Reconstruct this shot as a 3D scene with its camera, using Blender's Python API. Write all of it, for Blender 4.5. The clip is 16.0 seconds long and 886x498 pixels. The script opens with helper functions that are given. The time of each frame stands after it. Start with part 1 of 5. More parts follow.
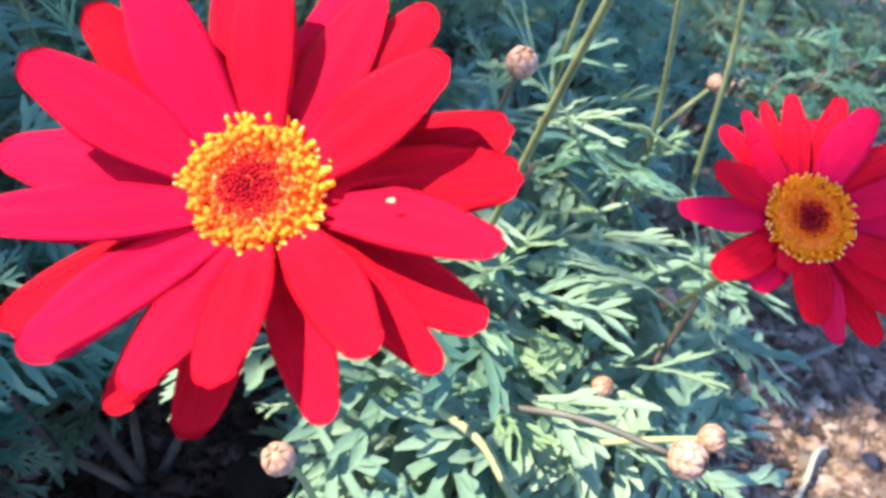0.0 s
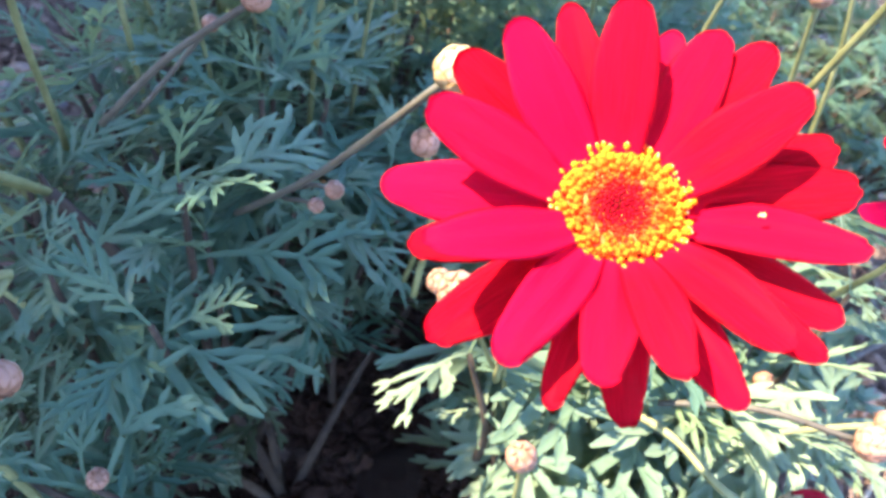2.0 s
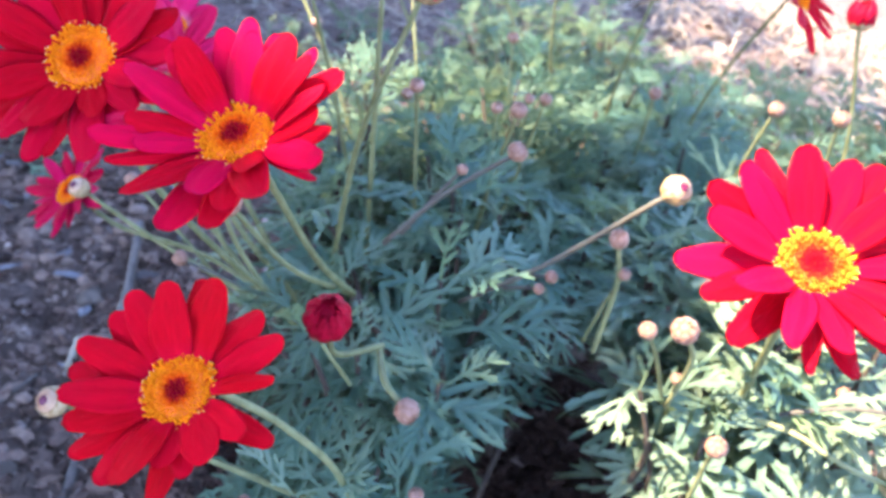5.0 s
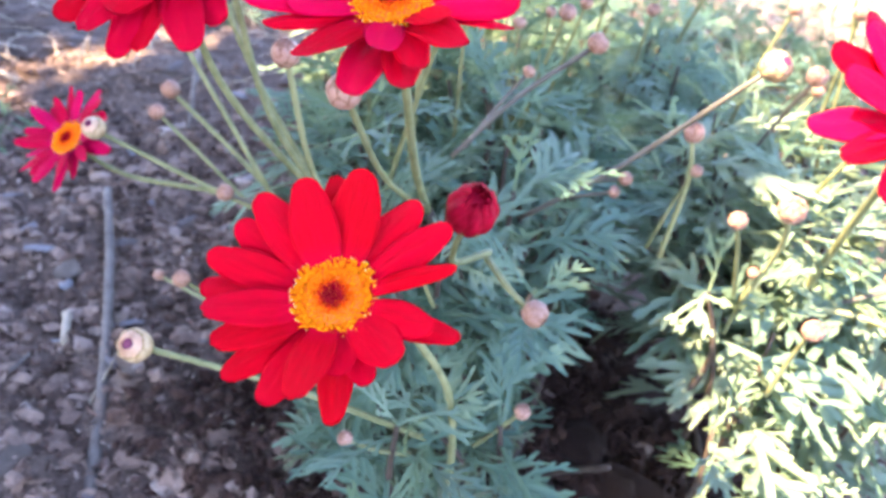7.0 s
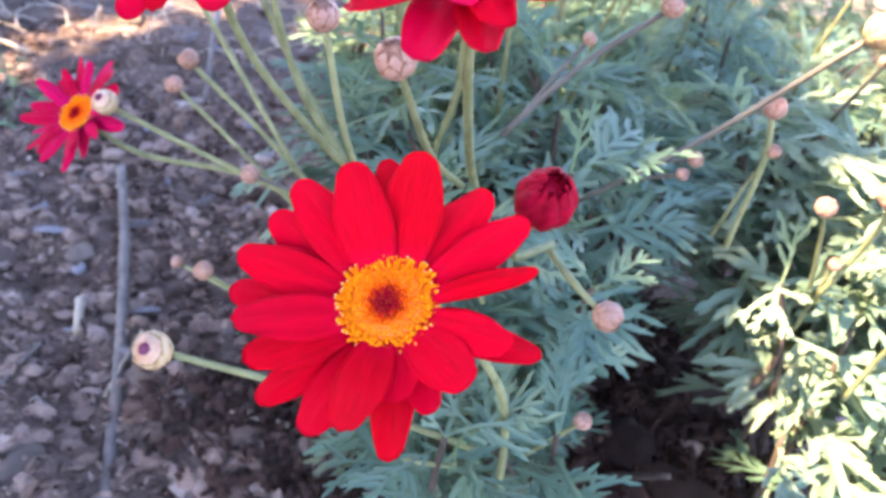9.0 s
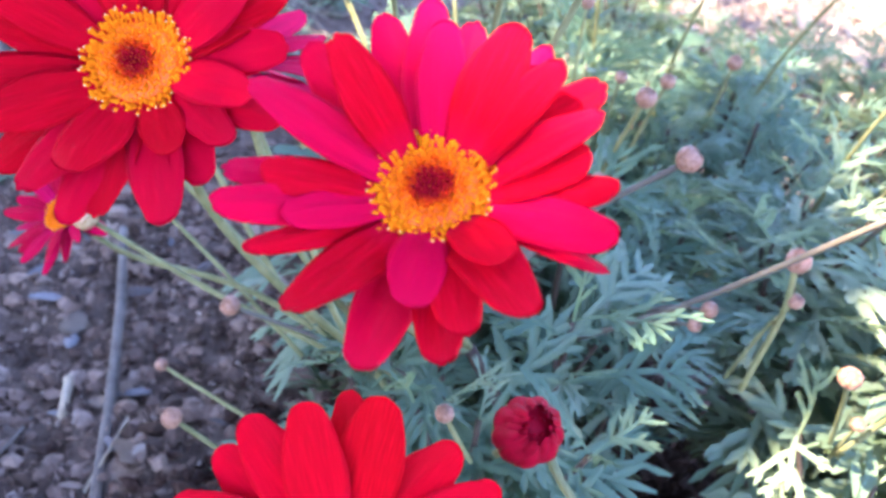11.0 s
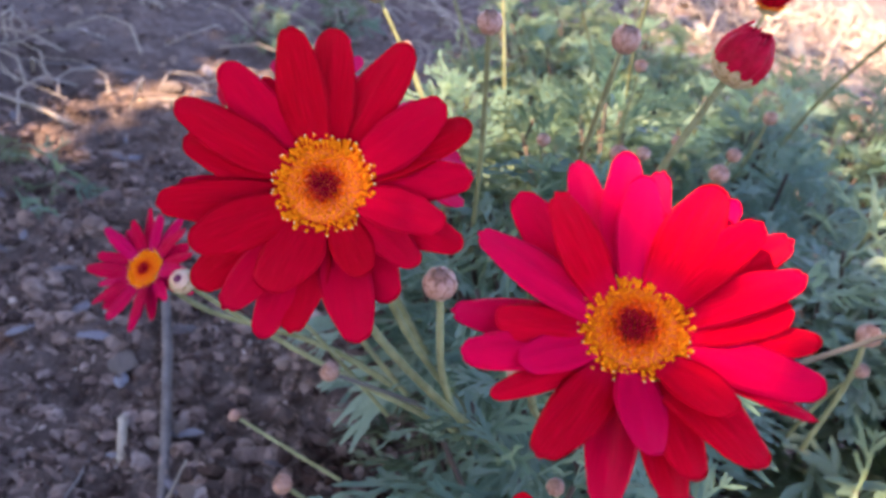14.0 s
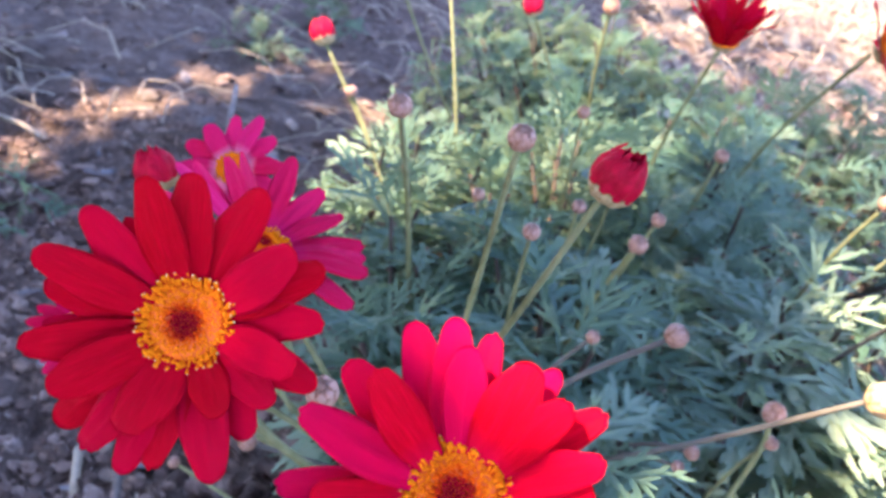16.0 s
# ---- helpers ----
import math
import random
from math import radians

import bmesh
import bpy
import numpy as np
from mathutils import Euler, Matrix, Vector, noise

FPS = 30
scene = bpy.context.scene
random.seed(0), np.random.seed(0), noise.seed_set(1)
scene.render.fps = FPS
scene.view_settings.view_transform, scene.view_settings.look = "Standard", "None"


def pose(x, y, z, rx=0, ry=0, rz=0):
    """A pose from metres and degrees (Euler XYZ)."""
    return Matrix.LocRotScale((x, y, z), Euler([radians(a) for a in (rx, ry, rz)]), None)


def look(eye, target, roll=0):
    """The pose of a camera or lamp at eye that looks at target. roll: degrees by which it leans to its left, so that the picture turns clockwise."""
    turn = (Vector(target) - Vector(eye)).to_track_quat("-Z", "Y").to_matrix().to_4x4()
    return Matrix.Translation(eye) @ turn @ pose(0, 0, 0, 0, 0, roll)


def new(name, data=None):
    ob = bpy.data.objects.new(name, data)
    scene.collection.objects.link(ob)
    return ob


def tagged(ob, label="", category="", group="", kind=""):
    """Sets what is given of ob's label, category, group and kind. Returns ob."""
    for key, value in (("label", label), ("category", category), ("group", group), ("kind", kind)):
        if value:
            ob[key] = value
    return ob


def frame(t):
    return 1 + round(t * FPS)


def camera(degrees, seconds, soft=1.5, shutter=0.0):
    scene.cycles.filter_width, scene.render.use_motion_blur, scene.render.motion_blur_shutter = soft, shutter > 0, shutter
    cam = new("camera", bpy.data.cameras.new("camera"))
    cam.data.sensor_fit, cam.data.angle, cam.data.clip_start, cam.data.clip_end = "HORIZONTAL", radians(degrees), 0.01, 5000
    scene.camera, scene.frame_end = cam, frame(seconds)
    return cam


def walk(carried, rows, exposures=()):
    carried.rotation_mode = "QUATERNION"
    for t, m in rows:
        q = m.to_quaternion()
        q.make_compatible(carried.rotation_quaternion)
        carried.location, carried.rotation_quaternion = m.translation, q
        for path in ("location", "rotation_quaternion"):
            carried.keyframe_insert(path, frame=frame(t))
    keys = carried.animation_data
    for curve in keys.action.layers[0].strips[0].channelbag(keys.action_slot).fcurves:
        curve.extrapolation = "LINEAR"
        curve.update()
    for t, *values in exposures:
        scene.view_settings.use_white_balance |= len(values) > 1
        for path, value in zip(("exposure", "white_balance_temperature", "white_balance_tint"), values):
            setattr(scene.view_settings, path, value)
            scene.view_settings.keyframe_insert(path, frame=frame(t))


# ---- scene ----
cam = camera(58.09, 16.0, 3.1)
cam.data.dof.use_dof = True
cam.data.dof.focus_distance = 0.135
cam.data.dof.aperture_fstop = 34
# seconds, place in metres, turn in degrees
PATH = [
    (0.0, 0.1215, -0.0397, 0.2648, 47.47, -12.47, 18.91),
    (0.5, 0.1083, -0.0398, 0.2599, 46.87, -12.43, 19.43),
    (1.0, 0.0980, -0.0422, 0.2600, 47.13, -11.99, 19.57),
    (1.5, 0.0900, -0.0533, 0.2640, 48.33, -11.40, 18.14),
    (2.0, 0.0757, -0.0643, 0.2629, 48.81, -12.04, 16.40),
    (2.5, 0.0644, -0.0795, 0.2564, 51.00, -11.31, 13.97),
    (3.0, 0.0532, -0.0940, 0.2584, 53.29, -10.67, 11.79),
    (3.5, 0.0435, -0.1055, 0.2807, 55.14, -10.68, 11.29),
    (3.7, 0.0411, -0.1092, 0.2896, 55.07, -9.73, 11.60),
    (5.8, -0.0018, -0.1596, 0.2845, 58.86, -12.19, 8.78),
    (6.0, -0.0032, -0.1593, 0.2745, 58.62, -12.46, 7.93),
    (6.5, -0.0153, -0.1552, 0.2611, 58.07, -11.46, 4.72),
    (7.0, -0.0352, -0.1510, 0.2553, 57.41, -10.13, 2.12),
    (7.5, -0.0420, -0.1467, 0.2482, 56.29, -8.91, 1.99),
    (8.0, -0.0452, -0.1399, 0.2455, 56.09, -9.48, 1.73),
    (8.2, -0.0448, -0.1380, 0.2430, 55.60, -9.30, 2.06),
    (10.3, -0.0436, -0.1087, 0.2544, 55.38, -10.46, 4.46),
    (10.5, -0.0434, -0.1055, 0.2586, 55.56, -10.46, 4.74),
    (11.0, -0.0418, -0.0956, 0.2657, 55.57, -10.74, 5.82),
    (11.5, -0.0448, -0.0884, 0.2704, 55.64, -10.90, 5.35),
    (12.0, -0.0557, -0.0908, 0.2726, 56.30, -11.99, 5.58),
    (12.5, -0.0694, -0.0939, 0.2755, 56.57, -13.03, 5.84),
    (13.0, -0.0820, -0.0960, 0.2811, 56.59, -13.41, 5.71),
    (13.5, -0.0867, -0.0982, 0.2830, 56.87, -12.95, 5.02),
    (14.0, -0.0764, -0.0979, 0.2800, 56.20, -12.14, 4.75),
    (14.5, -0.0694, -0.0985, 0.2786, 55.97, -12.22, 4.85),
    (15.0, -0.0609, -0.0996, 0.2767, 54.87, -12.78, 6.82),
    (15.5, -0.0538, -0.0992, 0.2931, 54.36, -13.30, 6.45),
    (16.0, -0.0576, -0.0828, 0.3101, 54.09, -12.12, 5.49),
]
walk(cam, [(t, pose(*row)) for t, *row in PATH], [(0, 2.40, 4700, 13), (0.7, 2.45, 5050, 17), (1.5, 2.70, 5200, 20), (2.5, 3.02, 5150, 22), (3.5, 3.12, 5150, 25), (6, 3.30, 5300, 26), (6.5, 3.60, 5400, 27), (7, 3.66, 5750, 29), (8.0, 3.62, 6050, 32), (10.5, 3.52, 5300, 31), (11.5, 3.46, 5350, 33), (12.55, 3.46, 5450, 34), (12.95, 2.73, 5800, 36), (14.6, 2.74, 5800, 36), (15, 3.18, 5450, 34), (15.5, 3.28, 5400, 35), (16, 2.98, 5400, 32)])

# ---- light ----
SUN_TO = Vector((-0.57, -0.20, 0.80)).normalized()
world = bpy.data.worlds.new("sky")
scene.world = world
world.use_nodes = True
wn = world.node_tree.nodes
sky = wn.new("ShaderNodeTexSky")
sky.sky_type = "NISHITA"
sky.sun_disc = False
sky.sun_elevation = math.asin(SUN_TO.z)
sky.sun_rotation = math.atan2(SUN_TO.x, SUN_TO.y)
world.node_tree.links.new(sky.outputs["Color"], wn["Background"].inputs["Color"])
wn["Background"].inputs["Strength"].default_value = 0.13
sun_data = bpy.data.lights.new("sun", "SUN")
sun_data.energy = 4.1
sun_data.angle = radians(0.6)
sun_data.color = (1.0, 0.77, 0.42)
sun = new("sun", sun_data)
sun.matrix_world = look(SUN_TO * 20, (0, 0, 0))


# ---- materials ----
def material(name, rough=0.6, spec=0.5):
    m = bpy.data.materials.new(name)
    m.use_nodes = True
    bsdf = m.node_tree.nodes["Principled BSDF"]
    bsdf.inputs["Roughness"].default_value = rough
    bsdf.inputs["Specular IOR Level"].default_value = spec
    return m, m.node_tree.nodes, m.node_tree.links, bsdf


def ramp(nodes, links, fac, stops):
    r = nodes.new("ShaderNodeValToRGB")
    while len(r.color_ramp.elements) < len(stops):
        r.color_ramp.elements.new(0.5)
    for el, (p, c) in zip(r.color_ramp.elements, stops):
        el.position, el.color = p, (*c, 1)
    links.new(fac, r.inputs["Fac"])
    return r.outputs["Color"]


def noise_tex(nodes, links, vec, scale, detail=4, rough=0.6):
    n = nodes.new("ShaderNodeTexNoise")
    n.inputs["Scale"].default_value = scale
    n.inputs["Detail"].default_value = detail
    n.inputs["Roughness"].default_value = rough
    if vec:
        links.new(vec, n.inputs["Vector"])
    return n.outputs["Fac"]


def mixed(nodes, links, fac, a, b, blend="MIX"):
    m = nodes.new("ShaderNodeMix")
    m.data_type, m.blend_type = "RGBA", blend
    for sock, v in ((m.inputs[0], fac), (m.inputs[6], a), (m.inputs[7], b)):
        if isinstance(v, bpy.types.NodeSocket):
            links.new(v, sock)
        elif isinstance(v, tuple):
            sock.default_value = (*v, 1)
        else:
            sock.default_value = v
    return m.outputs[2]


def bump(nodes, links, bsdf, height, strength, dist):
    b = nodes.new("ShaderNodeBump")
    b.inputs["Strength"].default_value = strength
    b.inputs["Distance"].default_value = dist
    links.new(height, b.inputs["Height"])
    links.new(b.outputs["Normal"], bsdf.inputs["Normal"])


def translucent(m, nodes, links, bsdf, color, share):
    """Lets part of the light through a thin leaf or petal."""
    tr = nodes.new("ShaderNodeBsdfTranslucent")
    if isinstance(color, tuple):
        tr.inputs["Color"].default_value = (*color, 1)
    else:
        links.new(color, tr.inputs["Color"])
    mix = nodes.new("ShaderNodeMixShader")
    mix.inputs[0].default_value = share
    links.new(bsdf.outputs[0], mix.inputs[1])
    links.new(tr.outputs[0], mix.inputs[2])
    links.new(mix.outputs[0], nodes["Material Output"].inputs["Surface"])


def petal_material(name, deep, bright, base_tint, rosy=0.3):
    m, n, l, b = material(name, 0.55, 0.05)
    co = n.new("ShaderNodeTexCoord").outputs["Object"]
    sep = n.new("ShaderNodeSeparateXYZ")
    l.new(co, sep.inputs[0])
    mp = n.new("ShaderNodeMapping")
    mp.inputs["Scale"].default_value = (2.2, 26, 1)
    l.new(co, mp.inputs["Vector"])
    streak = noise_tex(n, l, mp.outputs[0], 1.6, 5, 0.6)
    info = n.new("ShaderNodeObjectInfo").outputs["Random"]
    c = ramp(n, l, streak, [(0.28, tuple(0.72 * q for q in deep)), (0.45, deep), (0.7, bright)])
    blot = noise_tex(n, l, co, 5.0, 3)
    c = mixed(n, l, ramp(n, l, blot, [(0.45, (0, 0, 0)), (0.7, (0.5, 0.5, 0.5))]), c, deep)
    c = mixed(n, l, ramp(n, l, info, [(0, (0, 0, 0)), (1, (0.45, 0.45, 0.45))]), c, bright)
    c = mixed(n, l, ramp(n, l, sep.outputs["X"], [(0.18, (0.7, 0.7, 0.7)), (0.36, (0, 0, 0))]), c, base_tint)
    pink = (bright[0], bright[1] * 2, bright[2] * 2.4 + 0.010)
    c = mixed(n, l, ramp(n, l, info, [(0.40, (0, 0, 0)), (0.85, (rosy, rosy, rosy))]), c, pink)
    l.new(c, b.inputs["Base Color"])
    bump(n, l, b, streak, 0.45, 0.006)
    translucent(m, n, l, b, c, 0.24)
    return m


PETAL_RED = petal_material("petal_red", (0.62, 0.0006, 0.006), (0.84, 0.001, 0.016), (0.72, 0.001, 0.025), 0.15)
PETAL_DARK = petal_material("petal_dark_red", (0.54, 0.0005, 0.007), (0.72, 0.0008, 0.019), (0.60, 0.001, 0.012), 0.35)
PETAL_CRIMSON = petal_material("petal_crimson", (0.66, 0.0005, 0.009), (0.88, 0.001, 0.026), (0.76, 0.002, 0.04), 0.65)
PETAL_CARMINE = petal_material("petal_carmine", (0.52, 0.0004, 0.008), (0.78, 0.0007, 0.018), (0.70, 0.001, 0.020), 0.5)
PETAL_PALE = petal_material("petal_pale_pink", (0.68, 0.006, 0.06), (0.88, 0.018, 0.115), (0.90, 0.36, 0.46))
PETAL_ROSE = petal_material("petal_rose", (0.50, 0.001, 0.028), (0.72, 0.002, 0.060), (0.62, 0.01, 0.10))
PETAL_PINK = petal_material("petal_magenta", (0.74, 0.006, 0.058), (0.88, 0.016, 0.108), (0.62, 0.01, 0.12))


def plain(name, stops, scale, rough=0.6, share=0.0, bumpy=0.3, dist=0.0005, spec=0.4):
    """A small natural surface: colours by grain and by thing, with fine relief."""
    m, n, l, b = material(name, rough, spec)
    co = n.new("ShaderNodeTexCoord").outputs["Object"]
    grain = noise_tex(n, l, co, scale, 5, 0.65)
    info = n.new("ShaderNodeObjectInfo").outputs["Random"]
    add = n.new("ShaderNodeMath")
    add.operation = "MULTIPLY_ADD"
    l.new(info, add.inputs[0])
    add.inputs[1].default_value = 0.3
    l.new(grain, add.inputs[2])
    sub = n.new("ShaderNodeMath")
    sub.operation = "SUBTRACT"
    l.new(add.outputs[0], sub.inputs[0])
    sub.inputs[1].default_value = 0.15
    c = ramp(n, l, sub.outputs[0], stops)
    l.new(c, b.inputs["Base Color"])
    if bumpy:
        bump(n, l, b, grain, bumpy, dist)
    if share:
        translucent(m, n, l, b, c, share)
    return m




def floret_material(name, stops):
    """Disc florets: dark red in the heart, orange outwards, each a little different."""
    m, n, l, b = material(name, 0.6, 0.03)
    tone = n.new("ShaderNodeAttribute")
    tone.attribute_name = "tone"
    isle = n.new("ShaderNodeNewGeometry").outputs["Random Per Island"]
    add = n.new("ShaderNodeMath")
    add.operation = "MULTIPLY_ADD"
    l.new(isle, add.inputs[0])
    add.inputs[1].default_value = 0.16
    l.new(tone.outputs["Fac"], add.inputs[2])
    c = ramp(n, l, add.outputs[0], stops)
    c = mixed(n, l, 0.3, c, ramp(n, l, isle, [(0, (0.7, 0.7, 0.7)), (1, (1.1, 1.1, 1.1))]), "MULTIPLY")
    b = n.new("ShaderNodeBsdfDiffuse")
    l.new(c, b.inputs["Color"])
    translucent(m, n, l, b, c, 0.22)
    return m


FLORET = floret_material("floret", [(0.08, (0.22, 0.002, 0.010)), (0.42, (0.40, 0.008, 0.014)), (0.54, (0.66, 0.035, 0.006)), (0.66, (0.90, 0.125, 0.0003)), (1.0, (0.98, 0.28, 0.0003))])
FLORET_BASE = plain("floret_base", [(0.3, (0.80, 0.12, 0.001)), (0.7, (0.92, 0.20, 0.001))], 900, 0.6, 0.0, 0)
FLORET_TIP = plain("floret_tip", [(0.3, (0.88, 0.42, 0.10)), (0.7, (0.92, 0.62, 0.30))], 900, 0.5, 0.2, 0)
STALK = plain("stalk_green", [(0.25, (0.12, 0.125, 0.045)), (0.75, (0.27, 0.27, 0.115))], 160, 0.65, 0.0, 0.5, 0.0005, 0.2)
STALK_RED = plain("stalk_reddish", [(0.25, (0.058, 0.048, 0.034)), (0.75, (0.112, 0.100, 0.068))], 160, 0.55, 0.0, 0.3)
WOODY = plain("woody_stem", [(0.25, (0.040, 0.027, 0.017)), (0.75, (0.105, 0.075, 0.048))], 200, 0.8, 0.0, 0.6)
PURPLE = plain("bud_purple", [(0.3, (0.09, 0.008, 0.03)), (0.7, (0.20, 0.02, 0.07))], 500, 0.5, 0.0, 0)
CREAM = plain("bud_cream", [(0.2, (0.50, 0.28, 0.15)), (0.8, (0.70, 0.48, 0.30))], 300, 0.45, 0.2, 0.2)


def bract_material(name, margin, mid, light, share=0.12):
    """Bud scales: brown thin margins round a paler middle, with streaks and specks."""
    m, n, l, b = material(name, 0.5, 0.3)
    tone = n.new("ShaderNodeAttribute")
    tone.attribute_name = "tone"
    co = n.new("ShaderNodeTexCoord").outputs["Object"]
    grain = noise_tex(n, l, co, 900, 4, 0.65)
    info = n.new("ShaderNodeObjectInfo").outputs["Random"]
    add = n.new("ShaderNodeMath")
    add.operation = "MULTIPLY_ADD"
    l.new(grain, add.inputs[0])
    add.inputs[1].default_value = 0.5
    l.new(tone.outputs["Fac"], add.inputs[2])
    c = ramp(n, l, add.outputs[0], [(0.28, margin), (0.62, mid), (1.15 / 1.2, light)])
    c = mixed(n, l, ramp(n, l, info, [(0, (0, 0, 0)), (1, (0.55, 0.55, 0.55))]), c, mid)
    l.new(c, b.inputs["Base Color"])
    bump(n, l, b, grain, 0.3, 0.0004)
    translucent(m, n, l, b, c, share)
    return m


BRACT = bract_material("bud_bract", (0.11, 0.045, 0.020), (0.28, 0.145, 0.078), (0.42, 0.235, 0.160))
BRACT_GREEN = bract_material("calyx_green", (0.15, 0.09, 0.035), (0.30, 0.23, 0.09), (0.46, 0.34, 0.18))
BRACT_PALE = bract_material("bract_ochre", (0.16, 0.09, 0.03), (0.38, 0.25, 0.09), (0.54, 0.38, 0.20))


def leaf_material(name, dark, mid, light, glow=(0.42, 0.46, 0.17)):
    m, n, l, b = material(name, 0.5, 0.36)
    tone = n.new("ShaderNodeAttribute")
    tone.attribute_name = "tone"
    co = n.new("ShaderNodeTexCoord").outputs["Object"]
    grain = noise_tex(n, l, co, 350, 4, 0.6)
    info = n.new("ShaderNodeObjectInfo").outputs["Random"]
    add = n.new("ShaderNodeMath")
    add.operation = "MULTIPLY_ADD"
    l.new(grain, add.inputs[0])
    add.inputs[1].default_value = 0.5
    l.new(tone.outputs["Fac"], add.inputs[2])
    ad2 = n.new("ShaderNodeMath")
    ad2.operation = "MULTIPLY_ADD"
    l.new(info, ad2.inputs[0])
    ad2.inputs[1].default_value = 0.2
    l.new(add.outputs[0], ad2.inputs[2])
    c = ramp(n, l, ad2.outputs[0], [(0.25, dark), (0.7, mid), (1.0, light)])
    l.new(c, b.inputs["Base Color"])
    bump(n, l, b, grain, 0.25, 0.0006)
    translucent(m, n, l, b, mixed(n, l, 0.45, c, glow), 0.40)
    return m


LEAF = leaf_material("leaf_glaucous", (0.028, 0.078, 0.054), (0.094, 0.174, 0.112), (0.270, 0.345, 0.220))
LEAF_YOUNG = leaf_material("leaf_young", (0.075, 0.135, 0.065), (0.145, 0.215, 0.10), (0.26, 0.34, 0.17))
LEAF_OLD = leaf_material("leaf_old", (0.075, 0.095, 0.045), (0.12, 0.145, 0.07), (0.16, 0.18, 0.09), (0.15, 0.17, 0.07))


def soil_material():
    m, n, l, b = material("soil", 0.9, 0.25)
    co = n.new("ShaderNodeTexCoord").outputs["Object"]
    big = noise_tex(n, l, co, 9, 5, 0.65)
    mid = noise_tex(n, l, co, 60, 6, 0.7)
    fine = noise_tex(n, l, co, 420, 5, 0.7)
    c = ramp(n, l, mid, [(0.3, (0.042, 0.027, 0.018)), (0.5, (0.121, 0.082, 0.057)), (0.7, (0.264, 0.194, 0.145))])
    c = mixed(n, l, ramp(n, l, big, [(0.35, (0, 0, 0)), (0.7, (0.6, 0.576, 0.480))]), c, (0.180, 0.128, 0.096))
    c = mixed(n, l, 0.55, c, ramp(n, l, fine, [(0.3, (0.35, 0.33, 0.32)), (0.7, (1.3, 1.25, 1.2))]), "MULTIPLY")
    l.new(c, b.inputs["Base Color"])
    mixh = n.new("ShaderNodeMath")
    mixh.operation = "MULTIPLY_ADD"
    l.new(fine, mixh.inputs[0])
    mixh.inputs[1].default_value = 0.35
    l.new(mid, mixh.inputs[2])
    bump(n, l, b, mixh.outputs[0], 0.8, 0.006)
    return m


def mulch_material():
    m, n, l, b = material("mulch", 0.85, 0.2)
    isle = n.new("ShaderNodeNewGeometry").outputs["Random Per Island"]
    co = n.new("ShaderNodeTexCoord").outputs["Object"]
    grain = noise_tex(n, l, co, 300, 5, 0.7)
    c = ramp(n, l, isle, [(0.0, (0.040, 0.023, 0.015)), (0.3, (0.115, 0.072, 0.049)), (0.6, (0.215, 0.140, 0.098)), (0.95, (0.275, 0.192, 0.140)), (0.98, (0.360, 0.270, 0.205)), (1.0, (0.460, 0.360, 0.275))])
    c = mixed(n, l, 0.6, c, ramp(n, l, grain, [(0.3, (0.4, 0.4, 0.4)), (0.7, (1.3, 1.3, 1.3))]), "MULTIPLY")
    l.new(c, b.inputs["Base Color"])
    bump(n, l, b, grain, 0.5, 0.001)
    return m


SOIL = soil_material()
MULCH = mulch_material()
CHIP = plain("wood_chip", [(0.2, (0.084, 0.061, 0.048)), (0.5, (0.179, 0.150, 0.135)), (0.8, (0.310, 0.301, 0.301))], 140, 0.85, 0.0, 0.6, 0.001, 0.2)
# earth brown, with the deep shade between the bushes put into its colour
SHADED_EARTH = plain("shade_dark_earth", [(0.25, (0.018, 0.009, 0.006)), (0.55, (0.048, 0.024, 0.015)), (0.8, (0.105, 0.058, 0.038))], 240, 0.9, 0.0, 0.8, 0.002, 0.2)
STONE = plain("stone", [(0.25, (0.152, 0.112, 0.078)), (0.75, (0.343, 0.268, 0.201))], 260, 0.85, 0.0, 0.9, 0.002, 0.2)
STICK = plain("stick_grey", [(0.25, (0.076, 0.058, 0.044)), (0.75, (0.212, 0.173, 0.134))], 120, 0.75, 0.0, 0.6, 0.001)
STRAW = plain("straw", [(0.25, (0.24, 0.18, 0.11)), (0.75, (0.47, 0.38, 0.25))], 150, 0.6, 0.1, 0.4)
LITTER = plain("dead_leaf", [(0.25, (0.12, 0.075, 0.045)), (0.55, (0.26, 0.18, 0.12)), (0.8, (0.42, 0.33, 0.25))], 110, 0.75, 0.15, 0.5)
BARK = plain("bark", [(0.25, (0.10, 0.08, 0.06)), (0.75, (0.25, 0.21, 0.17))], 40, 0.9, 0.0, 0.8, 0.01)
SHRUB_LEAF = plain("shrub_leaf", [(0.25, (0.04, 0.07, 0.025)), (0.75, (0.09, 0.13, 0.05))], 40, 0.5, 0.15, 0)


# ---- building helpers ----
PLACED = {}


def seat(ob, m, parent=None):
    """Places ob at the world pose m, under parent where there is one."""
    PLACED[ob] = m
    if parent:
        ob.parent = parent
        ob.matrix_basis = PLACED[parent].inverted() @ m
    else:
        ob.matrix_basis = m
    return ob


def mesh_of(name, verts, faces, mats, smooth=True, mat_index=None, tone=None):
    me = bpy.data.meshes.new(name)
    me.from_pydata(verts if isinstance(verts, list) else np.asarray(verts).tolist(), [], faces if isinstance(faces, list) else np.asarray(faces).tolist())
    for mt in mats:
        me.materials.append(mt)
    if smooth:
        me.polygons.foreach_set("use_smooth", [True] * len(me.polygons))
    if mat_index is not None:
        me.polygons.foreach_set("material_index", np.asarray(mat_index, dtype=np.int32))
    if tone is not None:
        at = me.attributes.new("tone", "FLOAT", "POINT")
        at.data.foreach_set("value", np.asarray(tone, dtype=np.float32))
    me.update()
    return me


